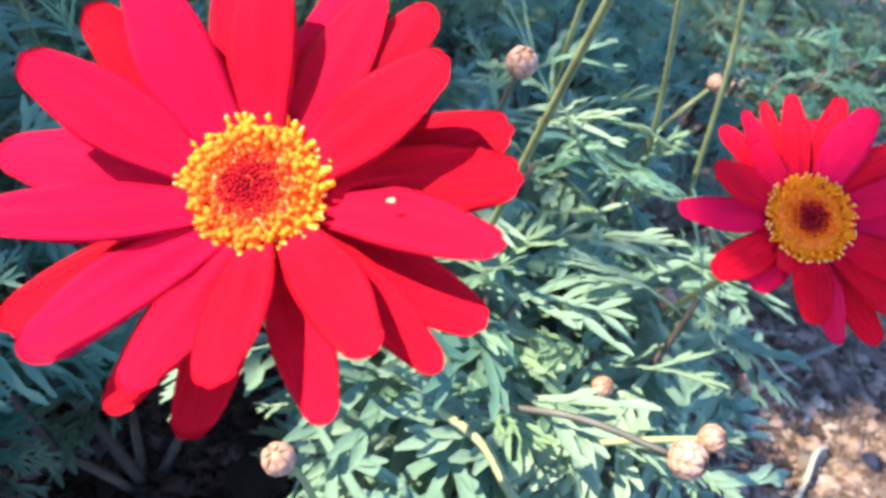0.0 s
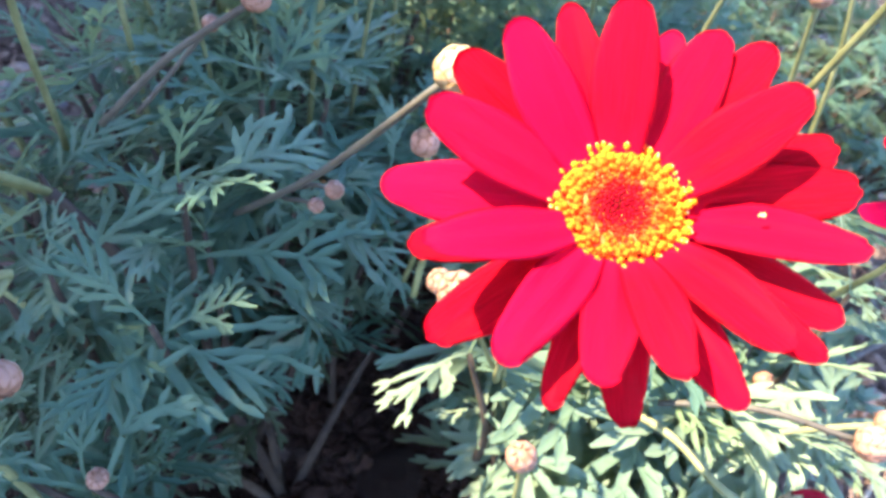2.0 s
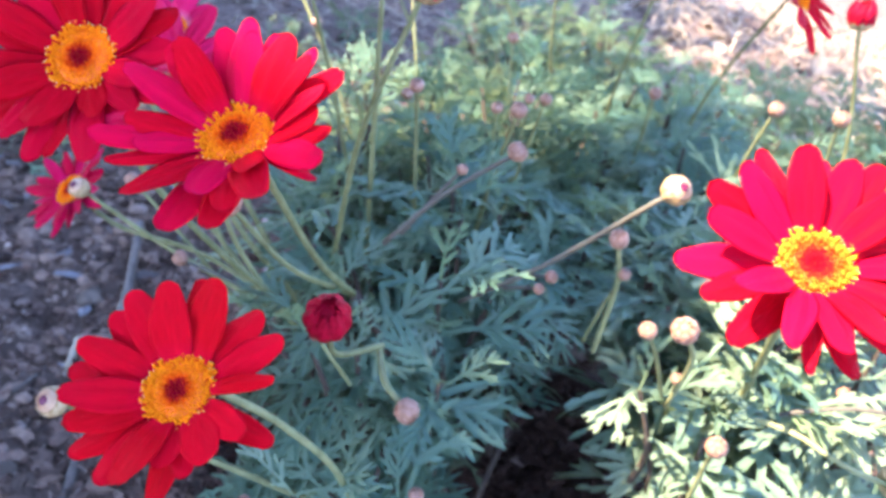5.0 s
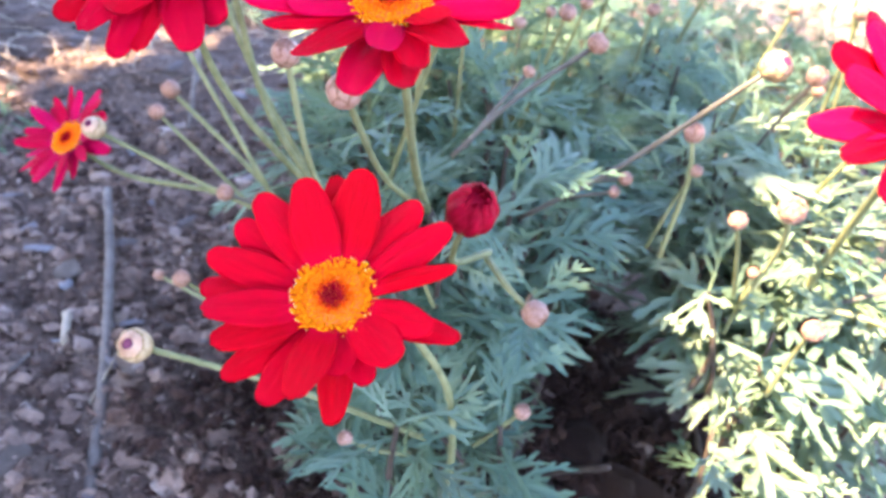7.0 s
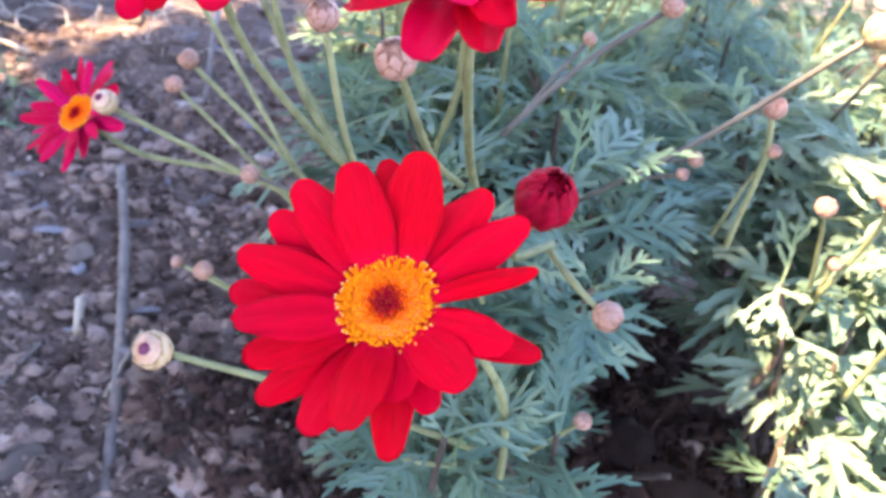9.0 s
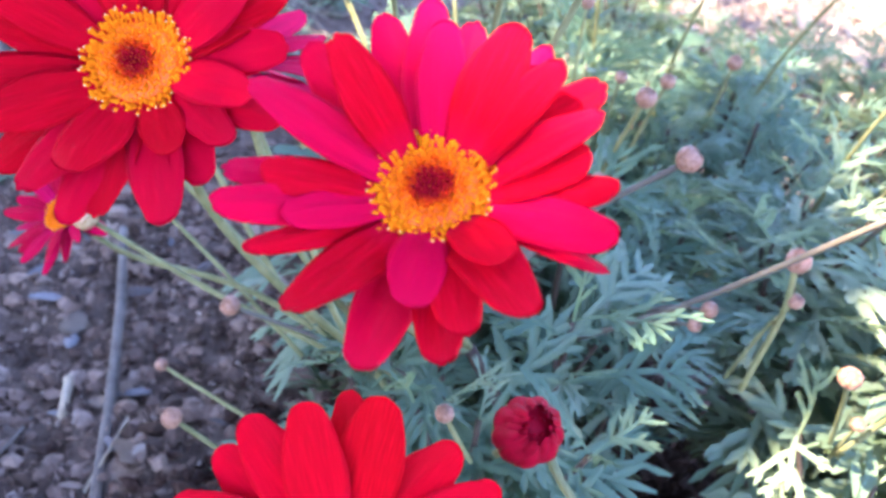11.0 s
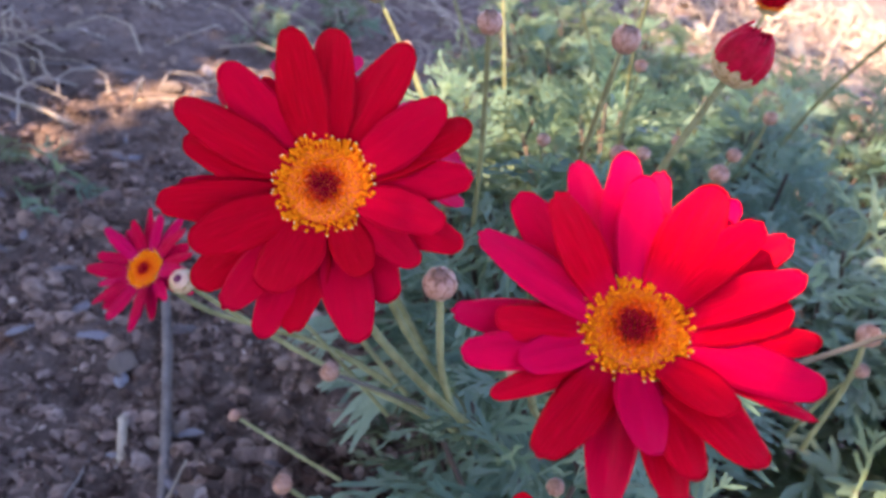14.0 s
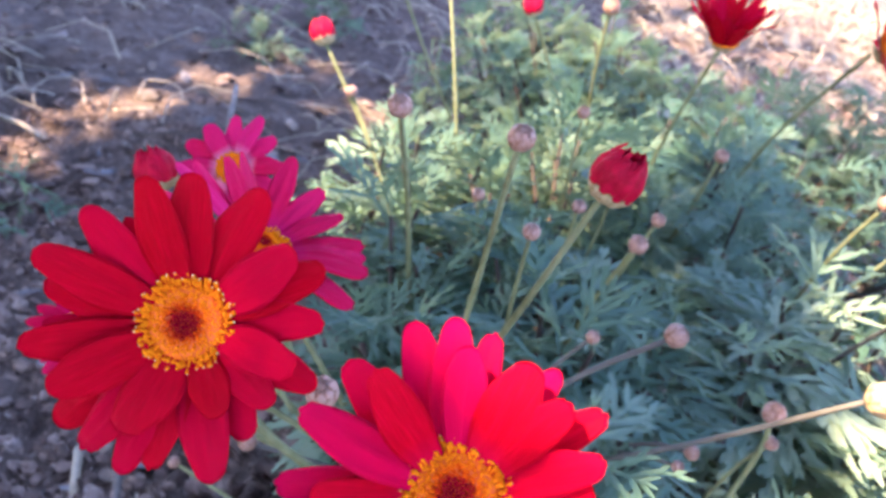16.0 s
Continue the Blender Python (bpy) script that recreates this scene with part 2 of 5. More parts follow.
def part(name, me, parent, m=None, label=""):
    ob = new(name, me)
    seat(ob, m if m is not None else PLACED[parent], parent)
    return tagged(ob, label) if label else ob


def frame_of(origin, axis, hint=(1, 0, 0)):
    """A pose whose z points along axis and whose x lies nearest to hint."""
    z = Vector(axis).normalized()
    x = Vector(hint)
    x = x - z * x.dot(z)
    if x.length < 1e-4:
        x = Vector((0, 1, 0)) - z * z.y
    x.normalize()
    y = z.cross(x)
    return Matrix.Translation(origin) @ Matrix((x, y, z)).transposed().to_4x4()


def bezier(pts, n):
    """A smooth line through the points (Catmull-Rom)."""
    p = [Vector(q) for q in pts]
    p = [p[0] * 2 - p[1]] + p + [p[-1] * 2 - p[-2]]
    out = []
    for i in range(1, len(p) - 2):
        for k in range(n):
            t = k / n
            a, b, c, d = p[i - 1], p[i], p[i + 1], p[i + 2]
            out.append(0.5 * (2 * b + (c - a) * t + (2 * a - 5 * b + 4 * c - d) * t * t + (3 * b - a - 3 * c + d) * t ** 3))
    return out + [p[-2]]


def tube_data(line, radii, sides=7, ridge=0.0, start=0):
    verts, faces = [], []
    up = Vector((0.31, 0.2, 0.93))
    for i, p in enumerate(line):
        d = (line[min(i + 1, len(line) - 1)] - line[max(i - 1, 0)]).normalized()
        x = up.cross(d)
        if x.length < 1e-3:
            x = Vector((1, 0, 0)).cross(d)
        x.normalize()
        y = d.cross(x)
        up = y * 0.0 + up
        for k in range(sides):
            a = 2 * math.pi * k / sides
            r = radii[i] * (1 + (ridge if k % 2 else -ridge))
            verts.append(p + x * (math.cos(a) * r) + y * (math.sin(a) * r))
    for i in range(len(line) - 1):
        for k in range(sides):
            a, b = i * sides + k, i * sides + (k + 1) % sides
            faces.append((start + a, start + b, start + b + sides, start + a + sides))
    faces.append(tuple(start + k for k in reversed(range(sides))))
    faces.append(tuple(start + (len(line) - 1) * sides + k for k in range(sides)))
    return verts, faces


def tube(name, pts, r0, r1, mat, parent, n=6, label="", sides=7, wobble=0.0, ridge=0.0):
    line = bezier(pts, n)
    if wobble:
        line = [p + Vector((random.uniform(-1, 1), random.uniform(-1, 1), random.uniform(-1, 1))) * wobble for p in line]
    k = len(line) - 1
    verts, faces = tube_data(line, [r0 + (r1 - r0) * i / k for i in range(k + 1)], sides, ridge)
    inv = PLACED[parent].inverted() if parent else Matrix.Translation(-Vector(pts[0]))
    me = mesh_of(name, [tuple(inv @ v) for v in verts], faces, [mat])
    if parent:
        return part(name, me, parent, None, label)
    return seat(new(name, me), Matrix.Translation(Vector(pts[0])))


def plant_root(name, place, label):
    ob = new(name)
    ob.empty_display_size = 0.02
    seat(ob, Matrix.Translation(place))
    return tagged(ob, label, "plant")


# ---- ground ----
def ground_height(x, y):
    h = 0.010 * noise.noise(Vector((x * 7, y * 7, 0.3))) + 0.009 * noise.noise(Vector((x * 23, y * 23, 4.1)))
    h += 0.006 * noise.noise(Vector((x * 70, y * 70, 9.2)))
    near = max(0.0, 1 - math.hypot(x, y) / 3.0)
    if not (-0.1 < x < 1.6 and y < 1.6):
        return h * (0.3 + 0.7 * near)
    dip = 1 / (1 + math.exp(-(x - 0.17) / 0.035)) * 1 / (1 + math.exp(-(0.75 - x) / 0.1)) * 1 / (1 + math.exp(-(0.75 - y) / 0.1))
    return h * (0.3 + 0.7 * near) - 0.045 * dip


def spaced(lo, hi, step, far, grow):
    mid = list(np.arange(lo, hi + step / 2, step))
    out, d, p = [], step, hi
    while p < far:
        d *= grow
        p += d
        out.append(p)
    left, d, p = [], step, lo
    while p > -far:
        d *= grow
        p -= d
        left.append(p)
    return left[::-1] + mid + out


def build_ground():
    xs = spaced(-0.55, 0.55, 0.0065, 400, 1.28)
    ys = spaced(-0.25, 0.95, 0.0065, 400, 1.28)
    verts = [(x, y, ground_height(x, y)) for y in ys for x in xs]
    w = len(xs)
    faces = [(j * w + i, j * w + i + 1, (j + 1) * w + i + 1, (j + 1) * w + i) for j in range(len(ys) - 1) for i in range(w - 1)]
    ob = new("ground", mesh_of("ground", verts, faces, [SOIL]))
    seat(ob, Matrix())
    tagged(ob, "grey-brown crumbly garden soil with litter", "ground", kind="structure")


build_ground()

# ---- flowers ----
NU, NV = 12, 10


def petal_mesh(seed, notch):
    """A ray petal of length 1 and width 1 along x, blunt and notched, with a closed thin body."""
    rnd = random.Random(seed)
    arch = rnd.uniform(0.015, 0.055)
    tipped = rnd.uniform(-0.035, 0.02)
    skew = rnd.uniform(-0.10, 0.10)
    twist = rnd.uniform(-0.05, 0.05)
    shift = rnd.uniform(-0.15, 0.15)
    waist = rnd.uniform(0.52, 0.66)
    hollow = rnd.uniform(-0.035, 0.012)
    top, low = [], []
    for j in range(NV + 1):
        v = -1 + 2 * j / NV
        end = 1 - 0.17 * (1 - math.sqrt(max(0.0, 1 - 0.985 * v * v)))
        end -= notch * (math.exp(-((v - 0.30 - shift) / 0.15) ** 2) + 0.7 * math.exp(-((v + 0.36 - shift) / 0.15) ** 2))
        for i in range(NU + 1):
            s = 1 - (1 - i / NU) ** 1.3
            grow = min(1.0, s / waist)
            w = 0.5 * (0.56 + 0.44 * (grow * grow * (3 - 2 * grow)))
            w *= 1 - 0.32 * (max(0.0, s - waist) / (1 - waist)) ** 2
            x, y = s * end, v * w + skew * math.sin(s * 3.14)
            z = arch * math.sin(math.pi * s) + tipped * max(0.0, s - 0.6) ** 2 * 6
            z += 0.012 * math.cos(v * 6.6 + 3 * shift) * math.sin(math.pi * min(1, s * 1.02)) * (1 - 0.4 * v * v)
            z += hollow * v * v * (0.3 + s * (1.3 - s)) + twist * v * s
            top.append((x, y, z))
            low.append((x, y, z - 0.010 * (1 - 0.85 * abs(v) ** 3) * (1 - 0.8 * s ** 6)))
    n = NU + 1
    faces = []
    k = len(top)
    for j in range(NV):
        for i in range(NU):
            a = j * n + i
            faces.append((a, a + 1, a + n + 1, a + n))
            faces.append((k + a, k + a + n, k + a + n + 1, k + a + 1))
    for i in range(NU):
        faces.append((i + 1, i, k + i, k + i + 1))
        a = NV * n + i
        faces.append((a, a + 1, k + a + 1, k + a))
    for j in range(NV):
        a, b = j * n, j * n + n
        faces.append((b, a, k + a, k + b))
        a, b = j * n + NU, j * n + n + NU
        faces.append((a, b, k + b, k + a))
    return top + low, faces


PETALS = {}
for mat in (PETAL_RED, PETAL_DARK, PETAL_CRIMSON, PETAL_CARMINE, PETAL_ROSE, PETAL_PALE, PETAL_PINK):
    PETALS[mat] = []
    for s in range(10):
        v, f = petal_mesh(s + 11, (0.0, 0.014, 0.008, 0.022, 0.0, 0.006, 0.018, 0.010, 0.0, 0.026)[s])
        PETALS[mat].append(mesh_of("petal", v, f, [mat]))


def blob(p, axis, r, length, flare, sides=5):
    """One little tube floret: vertices and faces."""
    m = frame_of(p, axis)
    verts, faces = [], []
    for k, (h, q) in enumerate(((0, 0.7), (0.55, 0.9), (0.9, 1.0 + flare), (1.0, 0.45))):
        for i in range(sides):
            a = 2 * math.pi * i / sides + 0.3 * k
            verts.append(tuple(m @ Vector((math.cos(a) * r * q, math.sin(a) * r * q, h * length))))
    for k in range(3):
        for i in range(sides):
            a, b = k * sides + i, k * sides + (i + 1) % sides
            faces.append((a, b, b + sides, a + sides))
    faces.append(tuple(range(3 * sides, 4 * sides)))
    return verts, faces


def disc_meshes(rd, red_share, open_share, seed):
    """Florets of a disc of radius rd: the red heart, the orange ring and the pale tips."""
    rnd = random.Random(seed)
    sets = {"heart": ([], []), "ring": ([], []), "tips": ([], [])}
    tones = {k: [] for k in sets}

    def add(key, data, shade=2.0):
        v, f = sets[key]
        tones[key] += [0.5 * shade] * len(data[0])
        k = len(v)
        v.extend(data[0])
        f.extend(tuple(i + k for i in q) for q in data[1])

    n = 620
    for i in range(n):
        q = math.sqrt((i + 0.5) / n)
        a = i * 2.39996
        rr = rd * q
        dome = rd * (0.28 * (1 - q ** 2.2) - 0.07 * math.exp(-(q / 0.22) ** 2))
        stray = 0.018 * rd if q > red_share else 0.004 * rd
        p = Vector((rr * math.cos(a) + rnd.gauss(0, 1) * stray, rr * math.sin(a) + rnd.gauss(0, 1) * stray, dome - rd * 0.03))
        lean = Vector((math.cos(a), math.sin(a), 0)) * (0.15 + 0.8 * q ** 2)
        axis = (Vector((0, 0, 1)) + lean + Vector((rnd.uniform(-1, 1), rnd.uniform(-1, 1), 0)) * 0.26).normalized()
        if q < red_share * 0.8 + rnd.gauss(0, 0.03):
            add("heart", blob(p, axis, rd * 0.046, rd * 0.075, -0.3), q / red_share)
        elif q > open_share:
            long = rd * rnd.uniform(0.16, 0.30) * (1.35 if q > 0.93 else 1.0)
            add("ring", blob(p, axis, rd * rnd.uniform(0.036, 0.056), long, rnd.uniform(0.0, 0.5)), q / red_share)
            if q > 0.93 and rnd.random() < 0.75:
                add("tips", blob(p + axis * long * 0.86, axis, rd * 0.030, rd * 0.06, 0.1, 4))
        else:
            add("ring", blob(p, axis, rd * rnd.uniform(0.038, 0.050), rd * rnd.uniform(0.07, 0.14), rnd.uniform(-0.35, 0.1)), q / red_share)
    mats = {"heart": FLORET, "ring": FLORET, "tips": FLORET_TIP}
    return {k: mesh_of("florets", v, f, [mats[k]], tone=np.array(tones[k])) for k, (v, f) in sets.items() if f}


def lathe(profile, sides):
    verts = [(r * math.cos(2 * math.pi * i / sides), r * math.sin(2 * math.pi * i / sides), z) for r, z in profile for i in range(sides)]
    faces = [(k * sides + i, k * sides + (i + 1) % sides, (k + 1) * sides + (i + 1) % sides, (k + 1) * sides + i) for k in range(len(profile) - 1) for i in range(sides)]
    faces.append(tuple(reversed(range(sides))))
    faces.append(tuple((len(profile) - 1) * sides + i for i in range(sides)))
    return verts, faces


def scales(r, rings, tip=0.0, seed=0, up=1.0):
    """Overlapping bracts round a globe of radius r that opens upwards: vertices, faces and a tone that falls towards their thin brown margins."""
    rnd = random.Random(seed)
    verts, faces, tone = [], [], []
    for k, (t0, t1, num) in enumerate(rings):
        for i in range(num):
            a0 = 2 * math.pi * (i + 0.5 * (k % 2)) / num + rnd.uniform(-0.08, 0.08)
            half = 2 * math.pi / num * 0.66
            base = len(verts)
            puff = rnd.uniform(0.0, 0.04)
            for s in range(5):
                t = t0 + (t1 - t0) * s / 4
                wd = half * (0.85, 1.0, 0.92, 0.66, 0.14)[s]
                rr = r * (1.0 + 0.025 * (len(rings) - 1 - k) + puff + (0.0, 0.03, 0.05, 0.05, 0.03 + tip)[s])
                for u in (-1, -0.6, 0, 0.6, 1):
                    a = a0 + u * wd
                    q = rr * (1.03 - 0.07 * u * u)
                    verts.append((q * math.sin(t) * math.cos(a), q * math.sin(t) * math.sin(a), -q * math.cos(t) * up))
                    tone.append((0.45, 0.75, 0.95, 0.80, 0.10)[s] * (0.55 + 0.45 * (k + 1) / len(rings)) if abs(u) < 0.9 else 0.08)
            for s in range(4):
                for u in range(4):
                    p = base + s * 5 + u
                    faces.append((p, p + 1, p + 6, p + 5))
    return verts, faces, tone


def calyx_mesh(rd):
    prof = [(rd * 0.14, -rd * 0.72), (rd * 0.45, -rd * 0.62), (rd * 0.78, -rd * 0.36), (rd * 0.86, -rd * 0.10), (rd * 0.80, 0.0)]
    v, f = lathe(prof, 16)
    v2, f2, tone = scales(rd * 0.86, [(0.55, 1.15, 10), (0.85, 1.5, 13)], 0.04, 3, 0.8)
    k = len(v)
    return mesh_of("calyx", v + v2, f + [tuple(i + k for i in q) for q in f2], [BRACT_GREEN], tone=[0.4] * k + tone)


def flower(plant, center, normal, right, rd, layers, mat, label, seed, red_share=0.45, open_share=0.72):
    """A daisy head. layers: the petals from the front to the back, each with its degrees round the disc, and in mm its reach from the centre, its rise over the disc's plane and its width."""
    rnd = random.Random(seed)
    m = frame_of(center, normal, right)
    prof = [(rd * 0.80, -rd * 0.12), (rd * 0.97, rd * 0.05), (rd * 0.80, rd * 0.16), (rd * 0.5, rd * 0.23), (rd * 0.30, rd * 0.13), (rd * 0.05, rd * 0.05)]
    v, f = lathe(prof, 24)
    head = part("flower_head", mesh_of("receptacle", v, f, [FLORET_BASE]), plant, m, label)
    part("calyx", calyx_mesh(rd), head, m)
    names = {"heart": "disc_heart", "ring": "disc_ring", "tips": "floret_fringe"}
    for key, me in disc_meshes(rd, red_share, open_share, seed).items():
        part(names[key], me, head, m)
    start = rd * 0.62
    for layer, petals in enumerate(layers):
        for i, (deg, reach, rise, width) in enumerate(petals):
            foot = -rd * 0.06 - 0.0011 * layer - 0.0004 * (i % 2)
            run, climb = reach / 1000 - start, rise / 1000 - foot
            length = math.hypot(run, climb)
            pm = m @ pose(0, 0, foot, 0, 0, deg) @ pose(start, 0, 0, 0, -math.degrees(math.atan2(climb, run)), 0) @ pose(0, 0, 0, rnd.uniform(-7, 7))
            pm = pm @ Matrix.Diagonal((length, width / 1000, length, 1))
            part("petal", PETALS[mat][rnd.randrange(10)], head, pm)
    return m


def stalk(plant, pts, r=0.0011, mat=None, n=6):
    return tube("stalk", pts, r * 1.15, r * 0.95, mat or STALK, plant, n, sides=8, ridge=0.06)


def bud(plant, place, axis, r, kind, seed=0, label=""):
    """A flower bud: pale (closed), eyed (cream with a dark eye) or red (petals showing)."""
    m = frame_of(place, axis)
    rnd = random.Random(seed)
    if kind == "red":
        v, f, tone = scales(r, [(0.25, 0.80, 7), (0.40, 1.00, 9), (0.60, 1.25, 11)], 0.0, seed)
        v0, f0 = lathe([(r * 0.2, -r * 0.95), (r * 0.7, -r * 0.68), (r * 0.92, -r * 0.3), (r * 0.9, -r * 0.1)], 14)
        k = len(v0)
        ob = part("bud", mesh_of("bud", v0 + v, f0 + [tuple(i + k for i in q) for q in f], [BRACT_GREEN], tone=[0.3] * k + tone), plant, m, label)
        v, f = [], []
        for ring, num, lean in ((0, 9, 0.97), (1, 9, 0.86), (2, 7, 0.62), (3, 5, 0.36)):
            for i in range(num):
                a = 2 * math.pi * (i + 0.5 * ring) / num + rnd.uniform(-0.10, 0.10)
                base = len(v)
                tall = r * (1.50, 1.62, 1.58, 1.50)[ring] * rnd.uniform(0.90, 1.12)
                close = rnd.uniform(0.34, 0.52) if ring < 2 else rnd.uniform(0.20, 0.45)
                for s in range(8):
                    q = s / 7
                    rad = r * lean * (0.94 + 0.13 * math.sin(q * 2.7) - close * q ** 3)
                    for u in (-1, -0.5, 0, 0.5, 1):
                        b = a + 0.18 * q * q + u * math.pi / num * 1.16 * (1 - 0.72 * q ** 4)
                        rr = rad * (1.06 - 0.10 * u * u + 0.015 * math.cos(u * 9))
                        v.append((rr * math.cos(b), rr * math.sin(b), -0.5 * r + tall * (q - 0.05 * q * u * u)))
                for s in range(7):
                    for u in range(4):
                        p = base + s * 5 + u
                        f.append((p, p + 1, p + 6, p + 5))
        v1, f1 = lathe([(r * 0.8, -r * 0.2), (r * 0.86, r * 0.25), (r * 0.62, r * 0.62), (r * 0.1, r * 0.74)], 12)
        k = len(v)
        part("furled_petals", mesh_of("furled_petals", v + v1, f + [tuple(i + k for i in q) for q in f1], [PETAL_SMALL]), ob, m, "furled dark red petals")
        return ob
    v0, f0 = lathe([(r * 0.2, -r * 0.97), (r * 0.62, -r * 0.76), (r * 0.95, -r * 0.2), (r * 0.95, r * 0.25), (r * 0.62, r * 0.72), (r * 0.15, r * 0.86)], 14)
    v, f, tone = scales(r, [(0.2, 1.1, 6), (0.6, 1.6, 7), (1.05, 2.2, 8), (1.5, 2.8 if kind == "pale" else 2.2, 7)], -0.02, seed)
    k = len(v0)
    ob = part("bud", mesh_of("bud", v0 + v, f0 + [tuple(i + k for i in q) for q in f], [BRACT if kind == "pale" else BRACT_PALE], tone=[0.5] * k + tone), plant, m, label)
    if kind == "eyed":
        v, f = [], []
        for ring, num in ((0, 9), (1, 8)):
            for i in range(num):
                a = 2 * math.pi * (i + 0.5 * ring) / num + rnd.uniform(-0.12, 0.12)
                base = len(v)
                for s in range(5):
                    t = 1.25 + (1.42 + 0.10 * ring) * s / 4
                    for u in (-1, 0, 1):
                        b = a + u * math.pi / num * (1.15 - 0.25 * s / 4)
                        rr = r * (1.05 - 0.05 * ring) * (1.0 if u == 0 else 0.955)
                        v.append((rr * math.sin(t) * math.cos(b), rr * math.sin(t) * math.sin(b), -rr * math.cos(t)))
                for s in range(4):
                    for u in range(2):
                        p = base + s * 3 + u
                        f.append((p, p + 1, p + 4, p + 3))
        part("furled_petals", mesh_of("furled_petals", v, f, [CREAM]), ob, m, "pinkish cream furled petals")
        v, f = lathe([(r * 0.42, r * 0.80), (r * 0.36, r * 0.90), (r * 0.20, r * 0.93), (r * 0.05, r * 0.90)], 10)
        part("bud_eye", mesh_of("bud_eye", v, f, [PURPLE]), ob, m, "dark purple eye")
    return ob


PETAL_SMALL = plain("furled_red", [(0.25, (0.26, 0.002, 0.012)), (0.75, (0.56, 0.006, 0.034))], 500, 0.55, 0.2, 0.2, 0.0005, 0.08)

# ---- leaves ----
def strip(p0, ang, length, wid, bendv, segs, out, z0=0.0, rise=0.0, curl=0.0, end=0.5):
    """One lobe of a leaf: a keeled blade that may rise and curl; returns places and headings along its middle."""
    verts, faces = out
    base = len(verts)
    mids = []
    p = Vector((p0[0], p0[1]))
    for s in range(segs + 1):
        q = s / segs
        a = ang + bendv * q
        d = Vector((math.cos(a), math.sin(a)))
        if s:
            p = p + d * (length / segs)
        n = Vector((-d.y, d.x))
        z = z0 + length * (rise * q + curl * q * q)
        w = wid * (0.62 + 0.55 * math.sin(min(1.0, q * 1.15) * 2.2)) * (1.0 if s < segs else end)
        verts.append((p.x - n.x * w, p.y - n.y * w, z + 0.25 * w))
        verts.append((p.x, p.y, z - 0.28 * w))
        verts.append((p.x + n.x * w, p.y + n.y * w, z + 0.25 * w))
        mids.append((p.copy(), a, z))
    for s in range(segs):
        for u in range(2):
            b = base + s * 3 + u
            faces.append((b, b + 1, b + 4, b + 3))
    return mids


def leaf_data(seed, broad):
    """A divided leaf of length 1 along x, its lobes as broad as told: vertices and faces."""
    rnd = random.Random(seed)
    out = ([], [])
    mids = strip((0, 0), 0, 0.80, 0.030 * broad, rnd.uniform(-0.35, 0.35), 6, out)
    for k, ln in ((2, 0.22), (3, 0.33), (4, 0.38), (5, 0.33)):
        for side in (-1, 1):
            if rnd.random() < (0.6 if k == 2 else 0.22):
                continue
            p, a, z = mids[k]
            p = p + Vector((rnd.uniform(-0.06, 0.06), 0))
            rise = rnd.uniform(-0.12, 0.25)
            lobe = strip(p, a + side * rnd.uniform(0.60, 0.95), ln * rnd.uniform(0.75, 1.25), 0.039 * broad, -side * rnd.uniform(0.1, 0.5), 3, out, z, rise, rnd.uniform(-0.35, 0.2))
            q, b, z1 = lobe[3]
            for tooth in (-1, 1):
                if rnd.random() < 0.75:
                    strip(q - Vector((math.cos(b), math.sin(b))) * 0.03, b + tooth * rnd.uniform(0.3, 0.65), ln * rnd.uniform(0.30, 0.55), 0.034 * broad, -tooth * 0.3, 2, out, z1, rise, 0.0, 0.3)
            if ln > 0.25 and rnd.random() < 0.6:
                q, b, z1 = lobe[rnd.choice((1, 2))]
                strip(q, b + side * rnd.uniform(0.5, 0.8), ln * rnd.uniform(0.32, 0.55), 0.034 * broad, -side * 0.3, 2, out, z1, rise, rnd.uniform(-0.3, 0.3), 0.3)
    p, a, z = mids[6]
    for da in (-0.55, 0.0, 0.55):
        strip(p, a + da + rnd.uniform(-0.12, 0.12), 0.24 * rnd.uniform(0.7, 1.25), 0.036 * broad, 0, 2, out, z, rnd.uniform(-0.2, 0.3), 0.0, 0.35)
    v = np.array(out[0])
    lift, droop = rnd.uniform(0.0, 0.35), rnd.uniform(0.15, 0.65)
    v[:, 2] += lift * v[:, 0] - droop * v[:, 0] ** 2 + 0.35 * v[:, 1] ** 2 * rnd.uniform(-1, 1.2)
    return v, np.array(out[1])


LEAVES = [leaf_data(40 + i, 0.66 if i < 10 else 0.84) for i in range(20)]
LEAF_MESH = []
for v, f in LEAVES:
    LEAF_MESH.append([mesh_of("leaf", v, f, [mt], tone=np.full(len(v), (0.28 if len(LEAF_MESH) < 10 else 0.44) + 0.05 * (len(LEAF_MESH) % 5))) for mt in (LEAF, LEAF_YOUNG, LEAF_OLD)])


def in_gap(p):
    """Whether p lies in the bare gap between the two bushes in front."""
    for (x0, y0), (x1, y1), r in GAP:
        q = (0.12 - p.z) / 0.12
        if math.hypot(p.x - x0 - q * (x1 - x0), p.y - y0 - q * (y1 - y0)) < r:
            return True
    return False


GAP = [((0.020, -0.015), (0.081, 0.100), 0.012), ((0.023, 0.013), (0.087, 0.160), 0.010), ((0.036, 0.025), (0.067, 0.165), 0.012), ((0.035, -0.003), (0.064, 0.118), 0.014),
       ((0.050, 0.035), (0.054, 0.140), 0.011), ((0.055, 0.019), (0.054, 0.113), 0.014), ((0.050, 0.028), (0.035, 0.120), 0.012), ((0.060, 0.030), (0.044, 0.108), 0.013),
       ((0.064, 0.036), (0.020, 0.098), 0.011), ((0.082, 0.039), (0.050, 0.104), 0.012)]


